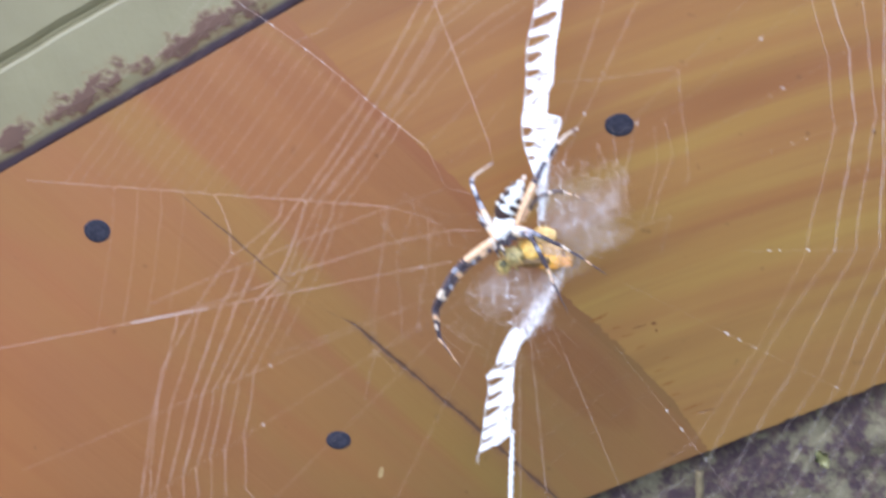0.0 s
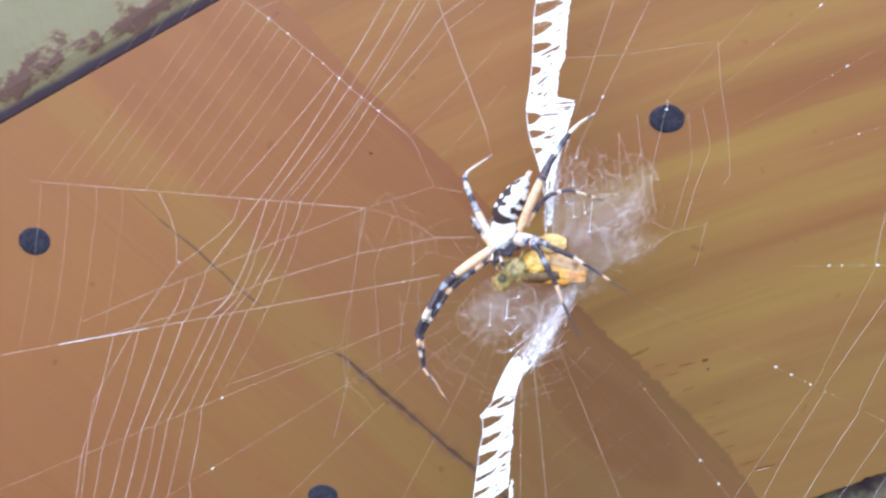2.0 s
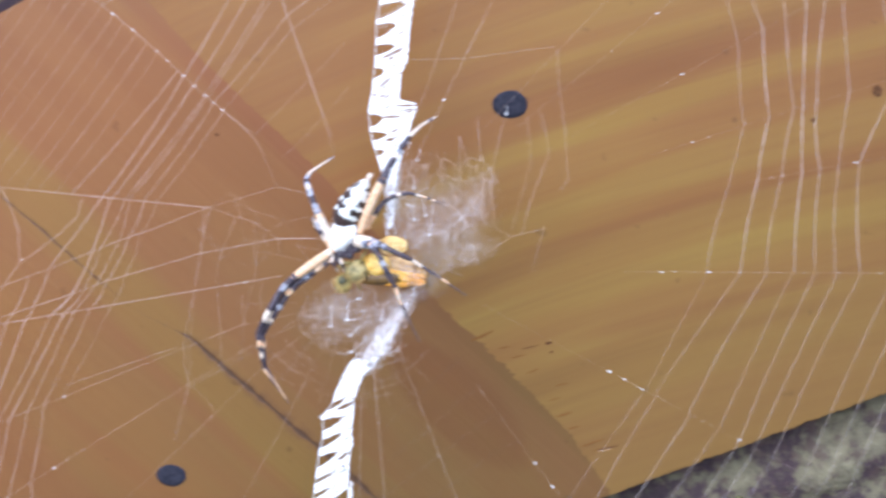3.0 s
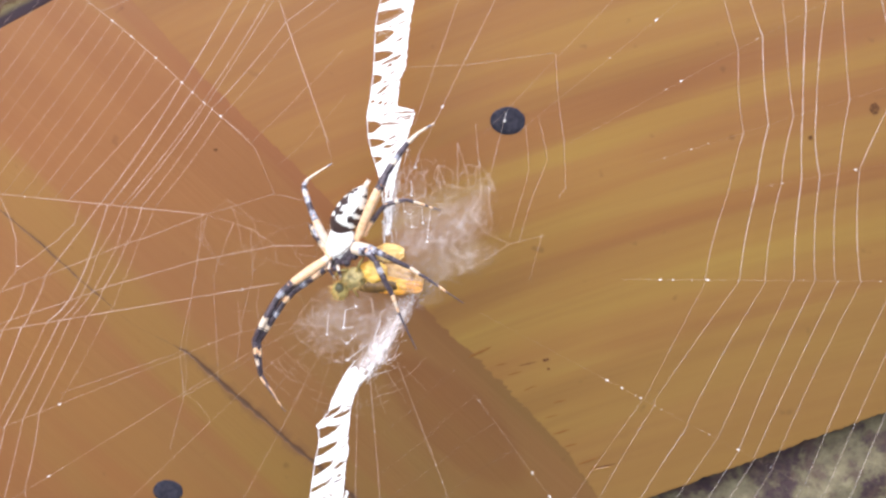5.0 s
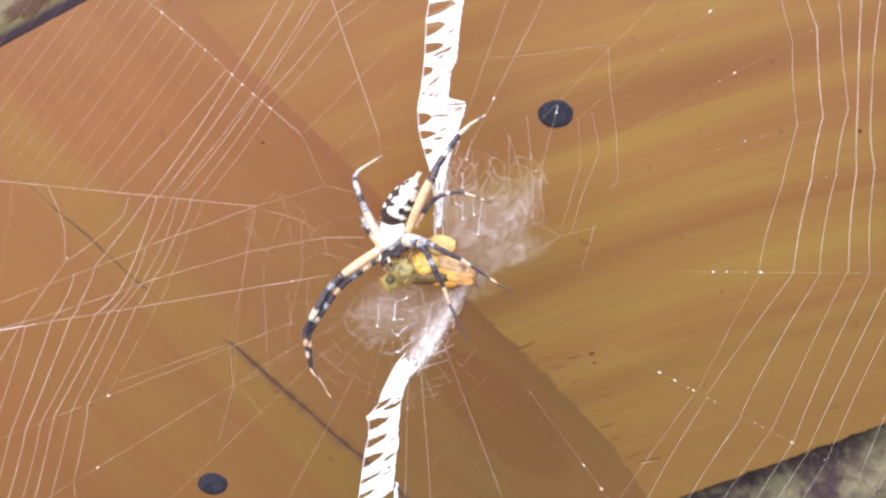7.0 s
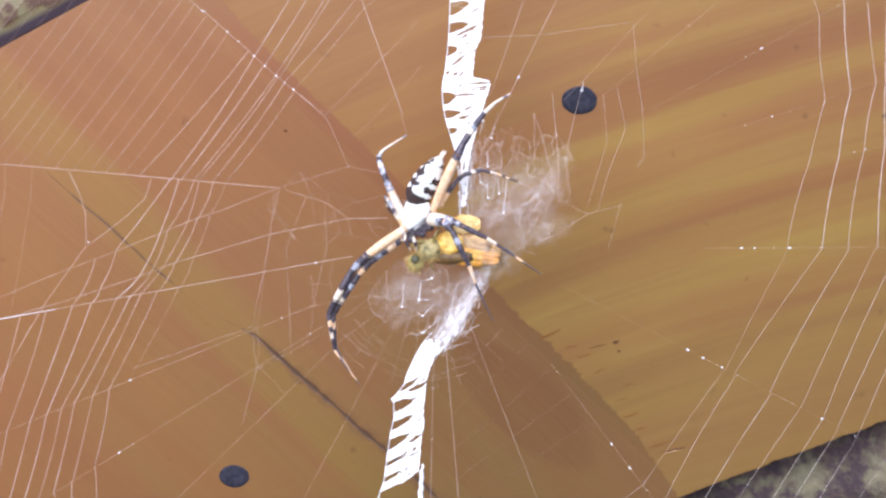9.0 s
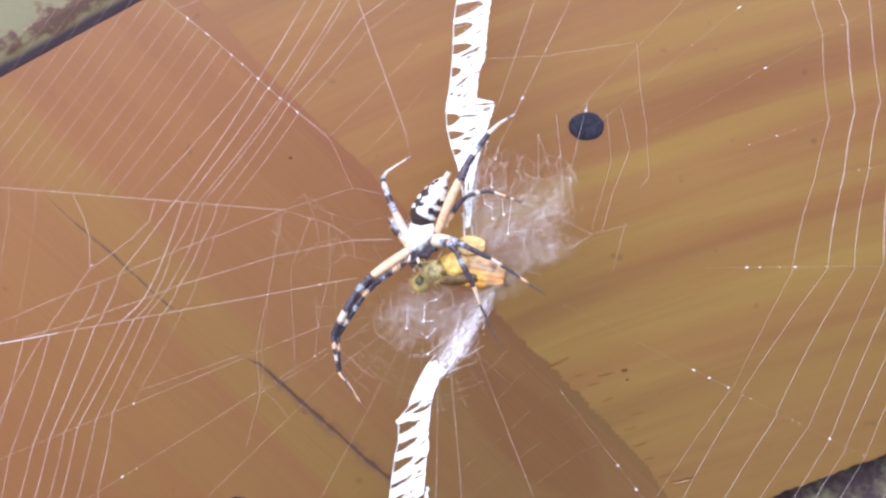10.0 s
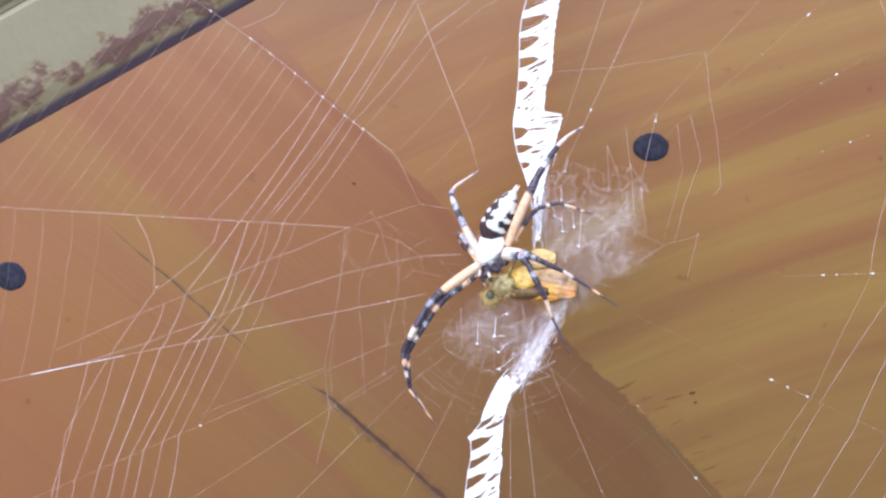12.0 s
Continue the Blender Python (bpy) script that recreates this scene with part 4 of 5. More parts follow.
DOWN_RIGHT = [(-69.5, -0.8), (-64, -0.8), (-57.9, -0.4), (-50.8, -0.3), (-48.7, 0.3), (-45.2, -0.2), (-41.6, 0.1), (-38.1, 0.1), (-35.2, 0.7), (-31, 2.1), (-29.5, 3.9), (-27, 5.4), (-25.5, 6.0)]
# holes: from and to across the band (0 to 1), height at either end, half opening; those that start at the left edge are widest there
UP_HOLES = [(0.0, 0.89, 65.3, 68.5, 1.95), (0.0, 0.80, 59.7, 61.9, 1.80), (0.0, 0.58, 54.8, 56.6, 1.70), (0.0, 0.60, 50.2, 51.4, 1.30), (0.22, 0.86, 48.4, 51.1, 0.42), (0.0, 0.36, 44.5, 45.1, 1.35), (0.2, 0.68, 41.0, 43.7, 0.42), (0.5, 0.72, 38.4, 39.8, 0.25),
            (0.55, 1.01, 36.5, 36.9, 0.28), (0.7, 1.01, 35.4, 35.9, 0.15), (0.04, 0.18, 39.0, 39.3, 0.42), (0.30, 0.48, 38.7, 39.1, 0.38), (0.0, 0.32, 32.6, 33.3, 1.60), (0.28, 0.74, 33.6, 34.0, 0.32), (0.0, 0.46, 28.7, 29.4, 1.10), (0.38, 0.62, 27.9, 28.4, 0.35), (0.62, 0.9, 54.0, 55.6, 0.25), (0.66, 0.92, 58.5, 59.8, 0.22)]
UP_HOLES += [(0.0, 0.35, 24.6, 25.2, 0.8)]
DOWN_HOLES = [(0.0, 0.54, -39.7, -37.3, 1.05), (0.30, 0.97, -40.2, -38.1, 0.62), (0.0, 0.70, -44.6, -42.2, 1.30), (0.0, 0.66, -49.3, -46.1, 1.15), (0.66, 0.95, -48.2, -46.4, 0.22), (0.0, 0.60, -54.0, -51.0, 1.45),
              (0.60, 0.98, -52.9, -50.8, 0.50), (0.0, 0.64, -59.0, -55.2, 0.62), (0.62, 0.95, -56.6, -54.8, 0.25), (0.0, 0.5, -62.8, -60.0, 0.75), (0.0, 0.55, -66.5, -63.0, 0.7), (0.6, 1.0, -64.0, -60.6, 0.55)]
rng = random.Random(19)
for holes, lo, hi in ((UP_HOLES, 24, 76), (DOWN_HOLES, -66, -36)):
    # fine slits between the strands
    for _ in range(54 if lo > 0 else 26):
        a, v = rng.uniform(0.30, 0.80), rng.uniform(lo, hi)
        holes.append((a, a + rng.uniform(0.10, 0.24), v, v + rng.uniform(0.4, 1.2), rng.uniform(0.10, 0.26)))


def torn(holes, s, v, u):
    wob = 0.16 * noise.noise((u * 2.2, v * 2.2, 3)) + 0.10 * noise.noise((u * 6, v * 6, 1))
    if v > 69.4 + 6.6 * s or v < -67.2 + 7.4 * s and v < -50:
        return True
    for s0, s1, va, vb, half in holes:
        q = (s - s0) / (s1 - s0)
        if q > 1 or q < (-0.5 if s0 == 0 else 0):
            continue
        q = max(q, 0.0)
        h = half * ((1 - q ** (9 if half > 1.9 else 2.6)) ** 0.75 * (1 - 0.15 * q) if s0 == 0 else (4 * q * (1 - q)) ** 0.55)
        if abs(v - va - (vb - va) * q ** 1.1) < h + wob * min(1.0, half):
            return True
    return False


def band_sheet(left, right, holes, v0, v1, seed):
    """A stretch of the band with ribbed relief, 0.2 mm thick, between two heights."""
    n, rows_ = 46, round((v1 - v0) / 0.16)
    bm = bmesh.new()
    top, low, kept = {}, {}, set()

    def vert(i, j):
        if (i, j) not in top:
            v, s = v0 + (v1 - v0) * j / rows_, i / n
            a = curve_at(left, v) + 0.22 * noise.noise((v * 1.1, 0, seed)) + 0.12 * noise.noise((v * 3.1, 5, seed))
            b = curve_at(right, v) + 0.30 * noise.noise((v * 0.9, 2, 8)) + 0.15 * noise.noise((v * 2.7, 7, 8))
            u = a + (b - a) * s
            h = 0.22 * noise.noise((u * 0.5 - v * 0.25, v * 1.5 - u * 0.6, 4)) + 0.10 * noise.noise((u * 1.2, v * 4.0 - u * 1.6, 6))
            top[i, j], low[i, j] = bm.verts.new(mm(u, v, 0.2 + h)), bm.verts.new(mm(u, v, h))
        return top[i, j], low[i, j]

    for j in range(rows_):
        for i in range(n):
            v, s = v0 + (v1 - v0) * (j + 0.5) / rows_, (i + 0.5) / n
            u = curve_at(left, v) + (curve_at(right, v) - curve_at(left, v)) * s
            frayed = 3 < v < 23 and noise.noise((u * 1.5, v * 0.28, 2)) + 0.4 * noise.noise((u * 3.5, v * 0.8, 6)) > 0.02 + (v - 8) / 26
            frayed = frayed or -32 < v < -20 and noise.noise((u * 0.7, v * 0.5, 9)) + 0.5 * noise.noise((u * 2, v * 1.6, 5)) + (v + 28.5) / 3.5 > 0.3
            if not frayed and not torn(holes, s, v, u):
                kept.add((i, j))
    for i, j in sorted(kept):
        c = [vert(i, j), vert(i + 1, j), vert(i + 1, j + 1), vert(i, j + 1)]
        bm.faces.new([p[0] for p in c])
        bm.faces.new([p[1] for p in c[::-1]])
        for k, (di, dj) in enumerate(((0, -1), (1, 0), (0, 1), (-1, 0))):
            if (i + di, j + dj) not in kept:
                p, q = c[k], c[(k + 1) % 4]
                bm.faces.new((p[1], q[1], q[0], p[0]))
    return bm


for v in np.arange(6.0, 78.0, 4.5):
    part("silk_swathe", band_sheet(UP_LEFT, UP_RIGHT, UP_HOLES, v, v + 4.5, 1), silk, orb_web)
for v in np.arange(-69.5, -26.0, 4.4):
    part("silk_swathe", band_sheet(DOWN_LEFT, DOWN_RIGHT, DOWN_HOLES, v, v + 4.4, 2), silk, orb_web)
bm = bmesh.new()
r = random.Random(33)
for _ in range(20):
    a = r.random()
    base, tip = (1.0 + 5.6 * a + r.gauss(0, 0.4), -31 + 3.0 * a + r.uniform(-2, 3)), (6.0 + 6.5 * r.random(), -27 + 15 * r.random() ** 0.8)
    mid = ((base[0] + tip[0]) / 2 + r.gauss(0.3, 0.8), (base[1] + tip[1]) / 2 + r.gauss(0, 0.8))
    tube(bm, [mm(*base, 0.2), mm(*mid, r.uniform(-0.8, 1.0)), mm(*tip, r.uniform(-1.0, 0.8))], [0.00008, 0.00005 * r.uniform(0.5, 1.6), 0.00002], 4)
tagged(part("fleece", bm, fleece_silk, orb_web, "white fleece where the band leaves the hub"), kind="stuff")
# loose strands that cross the openings of the band
for table_l, table_r, lo, hi, seed in ((UP_LEFT, UP_RIGHT, 20, 74, 1), (DOWN_LEFT, DOWN_RIGHT, -66, -34, 2)):
    r = random.Random(seed)
    bm = bmesh.new()
    for _ in range(36 if seed == 1 else 12):
        v = r.uniform(lo, hi)
        a, b = r.uniform(-0.02, 0.5), r.uniform(0.5, 1.03)
        rise = r.uniform(1.5, 5.0)
        pts = []
        for q in (0, 0.35, 0.7, 1):
            w = v + rise * q ** 1.4
            s_ = a + (b - a) * q
            pts.append(mm(curve_at(table_l, w) + (curve_at(table_r, w) - curve_at(table_l, w)) * s_, w, r.uniform(0.1, 0.6)))
        tube(bm, pts, 0.00003 * r.uniform(0.5, 1.4), 4)
    tagged(part("strand_fleece", bm, fleece_silk, orb_web, "fine loose strands over the band"), kind="stuff")
for table, name in ((UP_LEFT, "edge_thread"), (DOWN_LEFT, "edge_thread")):
    bm = bmesh.new()
    ends = np.linspace(table[0][0], table[-1][0] + (60 if table is UP_LEFT else 0), 60)
    tube(bm, [mm(curve_at(table, v) + 0.12 * noise.noise((v * 1.3, 1, 1)), v, 0.1) for v in ends], 0.00011, 5)
    part(name, bm, silk, orb_web)
bm = bmesh.new()
r = random.Random(8)
tail = [mm(0.35 + 0.16 * math.sin(k * 1.7) + r.uniform(-0.12, 0.12), -58 - 0.7 * k, 0.2) for k in range(56)]
tube(bm, tail, [0.00072 * r.uniform(0.72, 1.2) * (0.4 + 0.6 * min(1, k / 8)) for k, _ in enumerate(tail)], 7)
part("band_tail", bm, silk, orb_web, "thin trailing end of the zigzag band")

# ---------------------------------------------------------------- the spider
spider = thing("garden_spider", "black garden spider with silvery carapace and banded orange legs", "spider", pose(*WEB))
turn = Matrix.Rotation(radians(59 - 90), 3, "Z")


def egg(p):
    s = 1.0 - 0.20 * p.y - 0.10 * p.y * p.y
    hump = 1 + 0.10 * math.exp(-((abs(p.x) - 0.75) ** 2 + (p.y + 0.62) ** 2) / 0.05)
    return Vector((p.x * s * hump, p.y, p.z * (1 + 0.05 * p.y)))


bm = bmesh.new()
ball(bm, (0, 0, 0), (0.0034, 0.0072, 0.0032), Matrix.Identity(3), 36, 24, egg)
abdomen = part("abdomen", bm, abdomen_pattern, spider, "black abdomen with a silvery lobed pattern")
abdomen.matrix_local = Matrix.Translation(mm(-1.35, 11.6, 5.0)) @ pose(0, 0, 0, 0, 0, 59 - 90) @ pose(0, 0, 0, 6, 0, 0)
bm = bmesh.new()
for k in range(4):
    a = 2 * math.pi * k / 4 + 0.4
    tube(bm, [mm(1.7 + 0.35 * math.cos(a), 17.6 + 0.35 * math.sin(a), 3.6), mm(2.4 + 0.5 * math.cos(a), 19.2 + 0.4 * math.sin(a), 3.0)], [0.0005, 0.0002], 7)
part("spinnerets", bm, leg_cream, spider, "pale spinnerets")


def shield(p):
    # squarish behind, drawn in to a blunt head
    k = (abs(p.x) ** 3.2 + abs(p.y) ** 3.2) ** (1 / 3.2)
    flat = math.hypot(p.x, p.y)
    g = flat / k if k > 1e-6 else 1.0
    w = 1.0 - 0.46 * max(0.0, -p.y) - 0.10 * math.exp(-(p.y + 0.1) ** 2 / 0.05)
    return Vector((p.x * (0.35 + 0.65 * g) * w, p.y * (0.35 + 0.65 * g), p.z * (0.85 + 0.25 * max(0.0, -p.y)) - 0.12 * math.exp(-(p.x ** 2 + (p.y - 0.25) ** 2) / 0.05)))


bm = bmesh.new()
cturn = Matrix.Rotation(radians(62 - 90), 3, "Z")
ball(bm, mm(-3.8, 3.9, 4.7), (0.0033, 0.0043, 0.0016), cturn, 40, 24, shield)
for v in bm.verts:
    v.co += Vector((0, 0, 1)) * 0.00020 * noise.noise(v.co * 1500) + v.co.normalized() * 0.00016 * noise.noise(v.co * 2600)
r = random.Random(4)
for _ in range(170):
    a, d = r.uniform(0, 2 * math.pi), r.uniform(0.75, 1.0)
    q = cturn @ shield(Vector((math.cos(a) * d, math.sin(a) * d, 0.25)))
    c = mm(-3.8, 3.9, 4.7) + Vector((q.x * 0.0034, q.y * 0.0043, 0.0006))
    tube(bm, [c, c + Vector((q.x, q.y, 0.6)) * 0.0007], [0.00006, 0.00001], 3, 0, False)
part("carapace", bm, white_hair, spider, "silvery white hairy carapace")
# leg joints and underside; the black also stands for shade below the carapace
bm = bmesh.new()
ball(bm, mm(-2.9, 2.4, 3.1), (0.0036, 0.0047, 0.0013), cturn, 24, 14)
for a in range(8):
    w = radians(30 + 43 * a)
    ball(bm, mm(-3.0 + 3.4 * math.cos(w), 2.4 + 3.9 * math.sin(w), 3.3), (0.0010, 0.0010, 0.0010), seg=10, rings=8)
part("underside", bm, leg_black, spider, "underside with dark leg joints, blackened for the shade beneath the carapace")
bm = bmesh.new()
for s in (-1, 1):
    ball(bm, mm(-5.2 + 0.7 * s, -2.3 - 0.3 * s, 4.2), (0.0008, 0.0013, 0.0008), cturn, 10, 8)
part("jaws", bm, leg_black, spider, "dark jaws")
for s, line in ((-1, ((-5.8, -1.4, 4.6), (-5.9, -3.0, 5.2), (-5.0, -4.6, 4.4), (-4.6, -5.6, 3.4))), (1, ((-3.9, -1.9, 4.8), (-3.2, -3.3, 5.4), (-3.0, -4.4, 4.6), (-3.2, -5.6, 3.6)))):
    bm = bmesh.new()
    tube(bm, [mm(*p) for p in line], [0.00035, 0.00042, 0.00032, 0.0002], 8, [0, 1, 0])
    part("palp", bm, leg_cream, spider, "pale feeler with a dark ring", mats=(leg_black,))
bm = bmesh.new()
for k in range(6):
    ball(bm, mm(-5.4 + 0.35 * k, -1.5 - 0.12 * k + 0.3 * (k % 2), 5.6), (0.00018, 0.00018, 0.00018), seg=8, rings=6)
part("eyes", bm, eye_dark, spider, "small dark eyes")

COLOURS = {"o": 0, "k": 1, "c": 2, "g": 3}
SEGMENTS = ("femur", "patella", "tibia", "metatarsus", "tarsus")


def leg(pts, radii, bands):
    """A leg of five segments through six joints; bands names the colours along each segment."""
    pts = [mm(*p) for p in pts]
    bm = bmesh.new()
    d = (pts[1] - pts[0]).normalized()
    ball(bm, pts[0] - d * 0.0004, (0.0009, 0.0009, 0.0009), seg=12, rings=8)
    root = part("leg", bm, leg_orange if bands[0][0] in "oc" else leg_black, spider, "banded leg")
    for i, name in enumerate(SEGMENTS):
        if i + 1 >= len(pts):
            break
        p, q = pts[i], pts[i + 1]
        per = 10
        n = len(bands[i]) * per
        side = (q - p).cross(Vector((0, 0, 1))).normalized()
        bow = Vector((0, 0, 1)) * (q - p).length * (0.05 if i in (0, 2) else 0.02)
        line, rad = [], []
        for k in range(n + 1):
            s = k / n
            swell = 1 + (0.16 * math.sin(math.pi * s) if i in (0, 2) else 0.05 * math.sin(math.pi * s))
            line.append(p.lerp(q, s) + bow * math.sin(math.pi * s))
            rad.append((radii[i] + (radii[i + 1] - radii[i]) * s) * swell * (0.86 if k in (0, n) else 1.0) / 1000)
        bm = bmesh.new()
        tube(bm, line, rad, 12)
        bm.faces.ensure_lookup_table()
        mix = random.Random(n * 3 + i)
        for k in range(n):
            for w in range(12):
                at = k + mix.gauss(0, 1.5) + 2.2 * noise.noise((w * 0.9, k * 0.35, n + i))
                bm.faces[k * 12 + w].material_index = COLOURS[bands[i][max(0, min(len(bands[i]) - 1, int(at // per)))]]
        # stiff short hairs
        r = random.Random(i * 7 + n)
        for _ in range(int(26 * (q - p).length / 0.01)):
            s = r.random()
            c = p.lerp(q, s)
            a = r.uniform(0, 2 * math.pi)
            out = (side * math.cos(a) + side.cross((q - p).normalized()) * math.sin(a)).normalized()
            w = radii[i] / 1000
            tube(bm, [c + out * w * 0.8, c + out * w * 1.55 + (q - p).normalized() * w * 0.7], [0.00004, 0.00001], 3, 1, False)
        part(name, bm, leg_orange, root, mats=(leg_black, leg_cream, leg_grey))


leg([(-6.6, -0.5, 4.0), (-15.3, -7.6, 6.6), (-18.4, -10.8, 6.2), (-25.0, -22.3, 3.8), (-23.5, -31.3, 2.2), (-16.8, -39.7, 0.4)], (1.10, 1.00, 0.82, 0.68, 0.27, 0.10), ("cooooooook", "kg", "kkkkcckkk", "kokckk", "okkok"))
# femur banded darker for the shadow of the leg above it
leg([(-6.0, -1.6, 3.0), (-14.6, -8.7, 5.0), (-17.4, -11.9, 4.6), (-24.2, -22.5, 2.8), (-23.3, -30.8, 1.6), (-18.0, -38.4, 0.3)], (1.0, 0.95, 0.78, 0.66, 0.30, 0.12), ("okokgk", "ko", "kkgkkckkk", "kokkk", "kok"))
leg([(-7.0, 1.2, 4.0), (-9.2, 4.8, 5.0), (-10.6, 6.6, 4.6), (-11.8, 7.4, 3.6), (-11.8, 5.2, 1.8), (-10.8, 3.4, 0.5)], (0.75, 0.75, 0.62, 0.5, 0.3, 0.14), ("ock", "g", "ckg", "kc", "k"))
leg([(-6.5, 2.4, 4.0), (-10.3, 9.8, 6.0), (-11.5, 11.9, 5.5), (-14.3, 17.2, 3.5), (-13.6, 19.0, 2.8), (-8.3, 23.3, 0.4)], (1.05, 0.84, 0.70, 0.58, 0.38, 0.13), ("cccccog", "gk", "kggcgk", "gc", "ccccg"))
leg([(0.9, 5.4, 4.0), (6.9, 18.2, 7.0), (7.9, 21.0, 6.5), (12.2, 28.9, 4.0), (14.4, 31.6, 2.5), (17.7, 34.3, 0.4)], (1.00, 1.05, 0.80, 0.60, 0.40, 0.15), ("oooooooook", "kk", "kkcgkkk", "cc", "ccgc"))
leg([(2.4, 6.6, 3.0), (6.2, 11.8, 5.0), (8.2, 13.6, 5.6), (12.6, 15.0, 4.0), (15.8, 14.3, 2.5), (20.7, 12.8, 0.4)], (0.55, 0.62, 0.54, 0.44, 0.32, 0.13), ("ookk", "kk", "kkckk", "kkcc", "okokk"))
leg([(0.3, 3.0, 4.0), (5.6, 2.4, 7.0), (9.2, 1.0, 7.0), (14.6, -1.5, 4.5), (20.0, -4.7, 2.5), (27.7, -9.5, 0.4)], (1.2, 0.95, 0.66, 0.48, 0.32, 0.11), ("ccccg", "gkgk", "kkkkk", "cckkk", "kokkk"))
leg([(0.1, 2.2, 4.0), (4.7, 1.8, 7.5), (6.8, -0.4, 7.5), (10.8, -8.4, 5.0), (12.1, -12.6, 3.4), (16.5, -21.6, 0.6)], (1.25, 1.0, 0.70, 0.56, 0.32, 0.11), ("cccgk", "gkk", "kgkkkk", "oco", "kkkkk"))

# ---------------------------------------------------------------- the prey
prey = thing("prey_insect", "half-wrapped insect with amber wings held by the spider", "insect", pose(*WEB))
bm = bmesh.new()
ball(bm, mm(-3.7, -8.4, 2.0), (0.0022, 0.0024, 0.0021), seg=20, rings=14)
head = part("head", bm, olive, prey, "olive green head")
bm = bmesh.new()
ball(bm, mm(-3.4, -7.7, 3.5), (0.0012, 0.0014, 0.0009), seg=14, rings=10)
part("eye", bm, eye_dark, head, "dark bulging eye")
bm = bmesh.new()
ball(bm, mm(-0.6, -5.0, 1.6), (0.0036, 0.0027, 0.0022), Matrix.Rotation(radians(25), 3, "Z"), 20, 14)
for v in bm.verts:
    v.co += v.co.normalized() * 0.0003 * noise.noise(v.co * 900)
part("thorax", bm, dark_olive, prey, "furry olive thorax")
bm = bmesh.new()
r = random.Random(77)
for _ in range(260):
    a, h = r.uniform(0, 2 * math.pi), r.uniform(0.1, 1.0)
    d = Vector((math.cos(a) * math.sqrt(1 - h * h), math.sin(a) * math.sqrt(1 - h * h), h))
    c = mm(-0.6, -5.0, 1.6) + Vector((d.x * 0.0034, d.y * 0.0026, d.z * 0.0021)) if r.random() < 0.6 else mm(-3.7, -8.4, 2.0) + d * 0.0021
    tube(bm, [c, c + (d + Vector((r.gauss(0, 0.4), r.gauss(0, 0.4), 0))) * 0.0009], [0.00007, 0.00002], 3, 0, False)
tagged(part("fur", bm, pale_amber, prey, "short pale fur"), kind="stuff")
bm = bmesh.new()
ball(bm, mm(6.0, -6.4, 0.2), (0.0072, 0.0019, 0.0017), Matrix.Rotation(radians(4), 3, "Z"), 22, 12)
part("abdomen", bm, brown_body, prey, "brown abdomen")


def wing(name, base, tip, width, z, bulge, mat, label):
    a, b = Vector(base), Vector(tip)
    d = b - a
    side = Vector((-d.y, d.x)).normalized()
    n, w_ = 30, 17
    bm = bmesh.new()
    top, low = [], []
    for i in range(n + 1):
        s = i / n
        half = width * (math.sin(math.pi * min(1.0, 0.12 + 0.80 * s)) ** 0.75) / 2 * (1 + 0.14 * noise.noise((s * 5, width, z)) + 0.05 * noise.noise((s * 17, width, z)))
        ra, rb = [], []
        for j in range(w_):
            t = -1 + 2 * j / (w_ - 1)
            p = a + d * s + side * half * t
            h = z + bulge * (1 - t * t) * math.sin(math.pi * (0.15 + 0.8 * s)) + 0.06 * math.sin(t * 9 + s * 4) + 0.45 * noise.noise((p.x * 0.35, p.y * 0.35, z)) + 0.14 * noise.noise((p.x * 1.1, p.y * 1.1, z))
            ra.append(bm.verts.new(mm(p.x, p.y, h)))
            rb.append(bm.verts.new(mm(p.x, p.y, h - 0.16)))
        top.append(ra)
        low.append(rb)
    for i in range(n):
        for j in range(w_ - 1):
            bm.faces.new((top[i][j], top[i + 1][j], top[i + 1][j + 1], top[i][j + 1]))
            bm.faces.new((low[i][j], low[i][j + 1], low[i + 1][j + 1], low[i + 1][j]))
        for j in (0, w_ - 1):
            bm.faces.new((top[i][j], top[i + 1][j], low[i + 1][j], low[i][j]))
    for i in (0, n):
        for j in range(w_ - 1):
            bm.faces.new((top[i][j], top[i][j + 1], low[i][j + 1], low[i][j]))
    return part(name, bm, mat, prey, label)


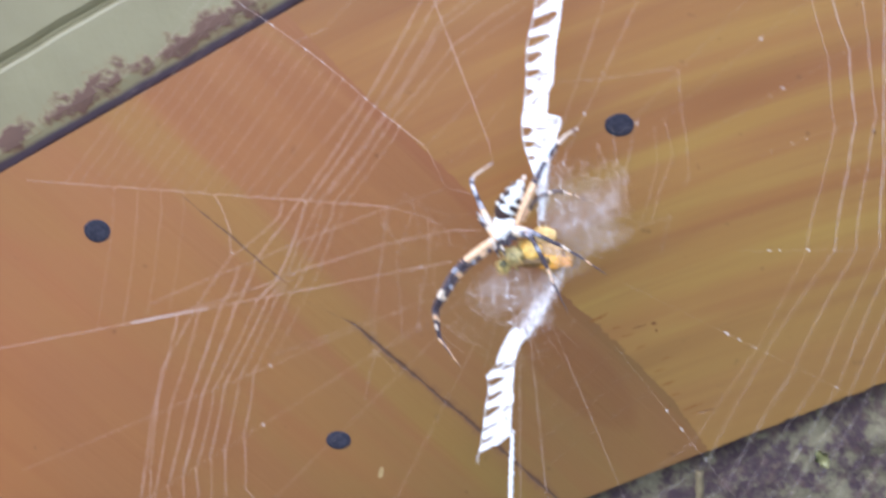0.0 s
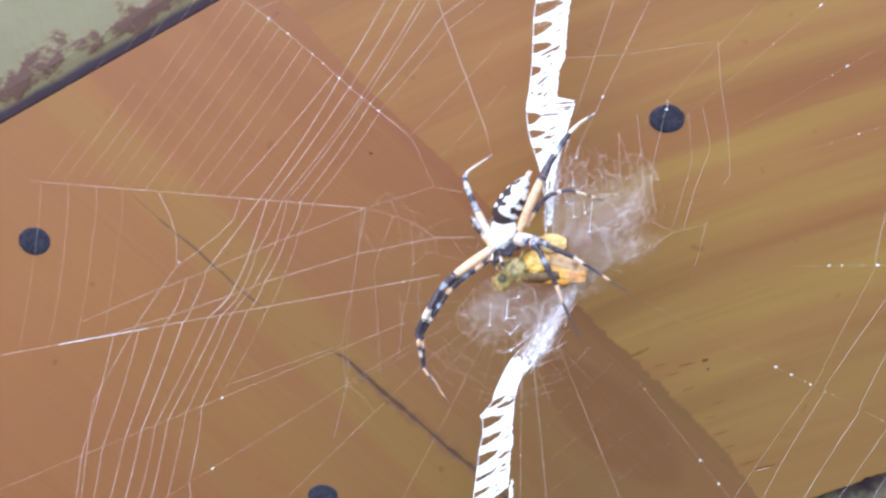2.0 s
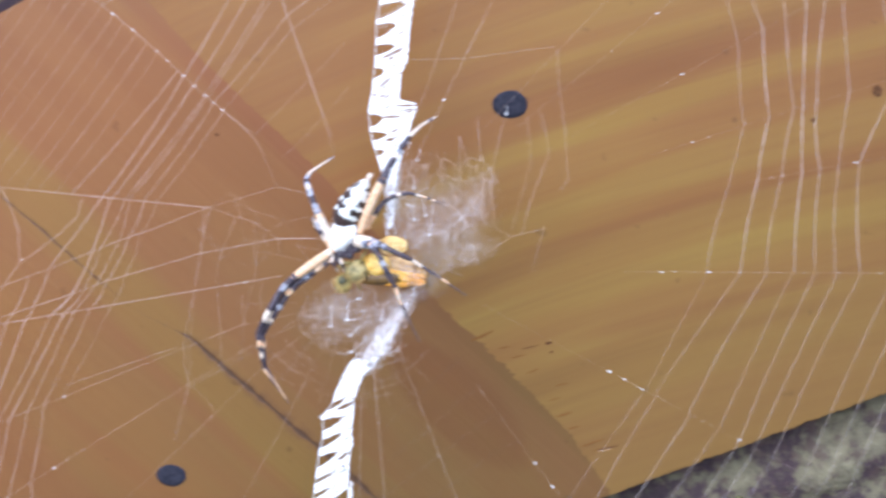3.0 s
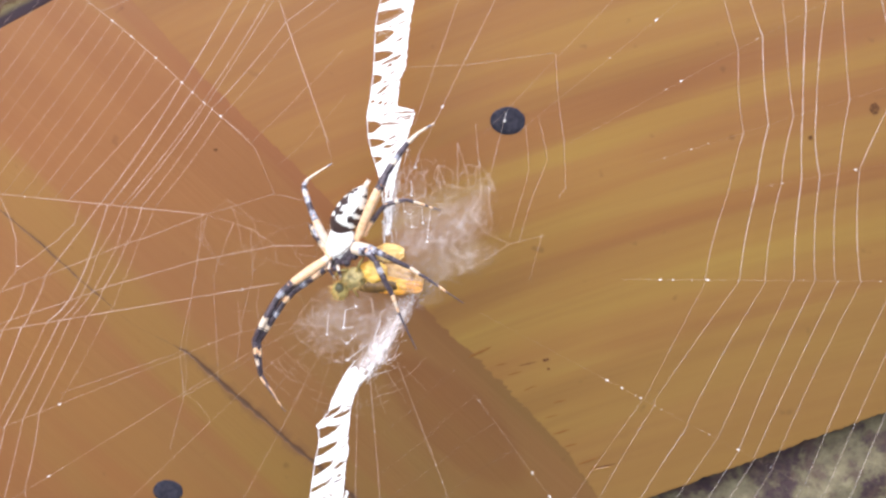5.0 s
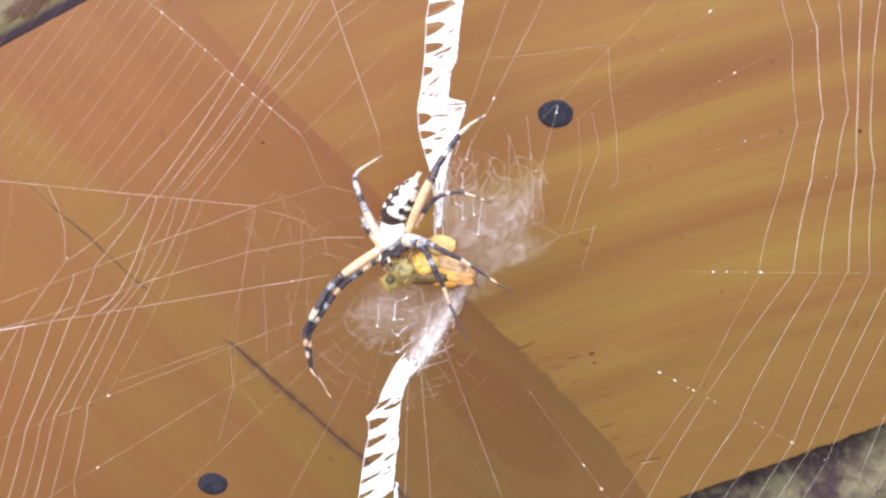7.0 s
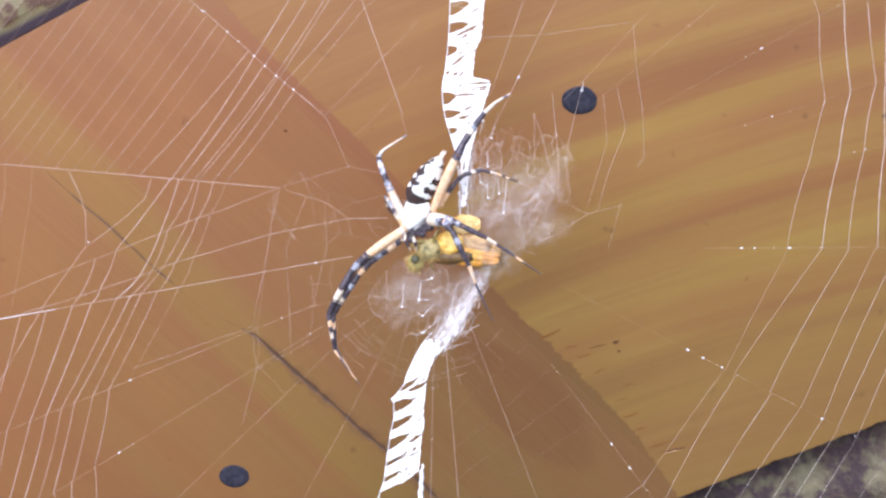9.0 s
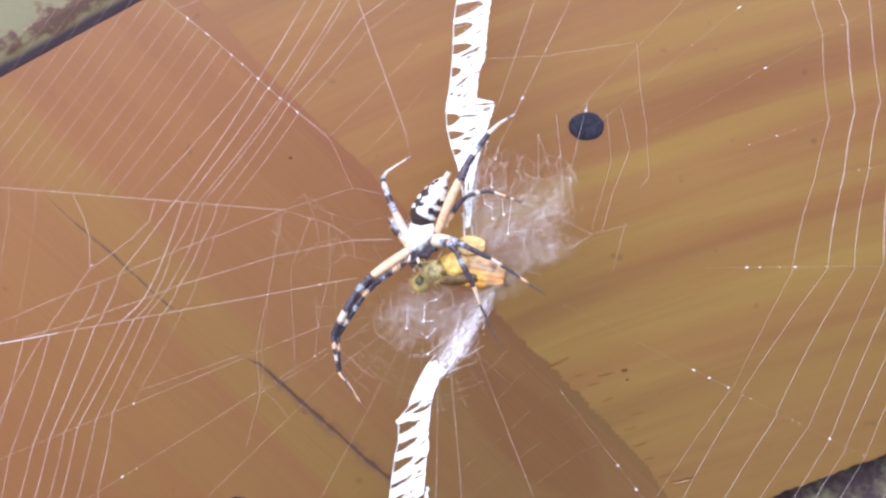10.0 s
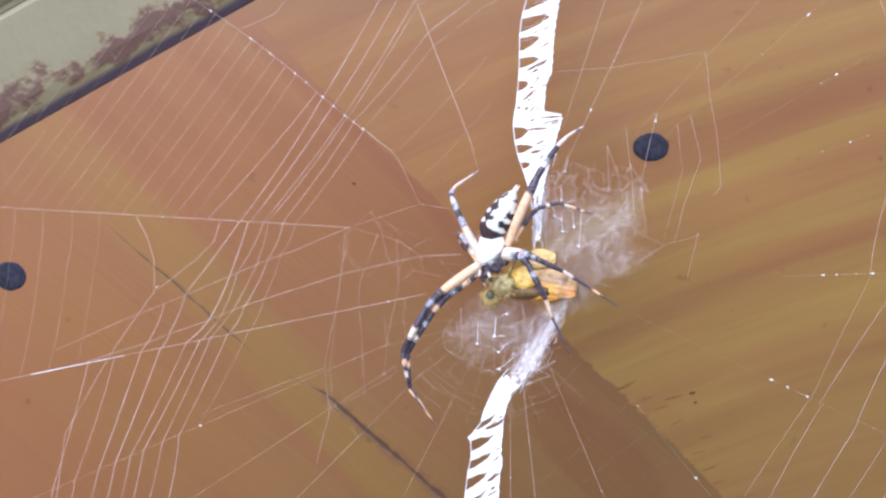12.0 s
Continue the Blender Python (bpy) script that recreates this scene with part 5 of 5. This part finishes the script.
wing("wing", (0.8, -3.4), (8.2, -2.8), 5.6, 1.7, 0.9, amber_gold, "crumpled golden forewing")
wing("wing", (5.0, -3.0), (17.4, -4.6), 6.4, 0.5, 0.7, dusky_wing, "dusky brownish wing with worn margin")
wing("wing", (2.2, -5.7), (17.2, -6.4), 4.8, 0.9, 0.6, amber, "crumpled amber hindwing")
wing("wing", (4.6, 1.5), (11.9, 2.0), 5.0, 0.6, 0.8, pale_amber, "pale folded wing behind the legs")
for k, line in enumerate((((-1.6, -3.0, 3.2), (-3.6, -3.2, 4.0), (-5.0, -5.2, 3.6)), ((0.6, -3.4, 3.0), (1.6, -1.0, 3.6), (2.4, 0.6, 3.0)), ((1.2, -6.6, 1.2), (-0.4, -8.2, 1.0), (0.6, -9.6, 0.4)))):
    bm = bmesh.new()
    tube(bm, [mm(*p) for p in line], [0.0004, 0.00035, 0.0002], 7)
    part("leg", bm, olive, prey)

# ---------------------------------------------------------------- motion of the web in the breeze, with all that hangs in it
# seconds and the shift in metres
SWAY = [
    (0.0, 0.00450, -0.00117, -0.00077),
    (0.2, 0.00070, -0.00101, 0.00303),
    (0.5, 0.00011, -0.00287, 0.00236),
    (0.6, -0.00212, -0.00299, 0.00442),
    (0.8, 0.00167, -0.00352, 0.00014),
    (1.0, -0.00016, -0.00402, 0.00308),
    (1.2, 0.00330, -0.00491, 0.00059),
    (1.4, 0.00212, -0.00164, 0.00131),
    (1.5, 0.00092, -0.00007, 0.00204),
    (1.6, 0.00203, 0.00182, -0.00027),
    (1.7, 0.00236, 0.00312, -0.00147),
    (1.8, 0.00070, 0.00466, -0.00075),
    (2.0, -0.00119, 0.00533, -0.00045),
    (2.2, 0.00105, 0.00453, -0.00238),
    (2.5, 0.00084, 0.00085, -0.00160),
    (3.0, -0.00015, 0.00137, -0.00416),
    (3.2, -0.00153, 0.00025, -0.00183),
    (4.8, 0.00029, -0.00065, -0.00186),
    (5.0, 0.00036, -0.00062, -0.00186),
    (5.5, 0.00021, -0.00075, -0.00224),
    (6.0, 0.00035, -0.00112, -0.00170),
    (6.5, 0.00071, 0.00006, -0.00120),
    (7.0, 0.00039, -0.00040, -0.00171),
    (9.0, -0.00004, -0.00040, -0.00056),
    (9.5, 0.00035, 0.00106, 0.00023),
    (10.0, -0.00072, 0.00252, 0.00006),
    (10.2, -0.00138, 0.00285, -0.00029),
    (10.5, -0.00178, 0.00161, -0.00024),
    (10.8, -0.00261, 0.00298, 0.00125),
    (11.0, -0.00251, 0.00247, 0.00130),
    (11.5, -0.00081, 0.00247, 0.00176),
    (12.0, -0.00080, 0.00257, 0.00184),
]


def motions():
    for ob in (orb_web, spider, prey):
        walk(ob, [(t, Matrix.Translation((x, y, z)) @ pose(*WEB)) for t, x, y, z in SWAY])


motions()
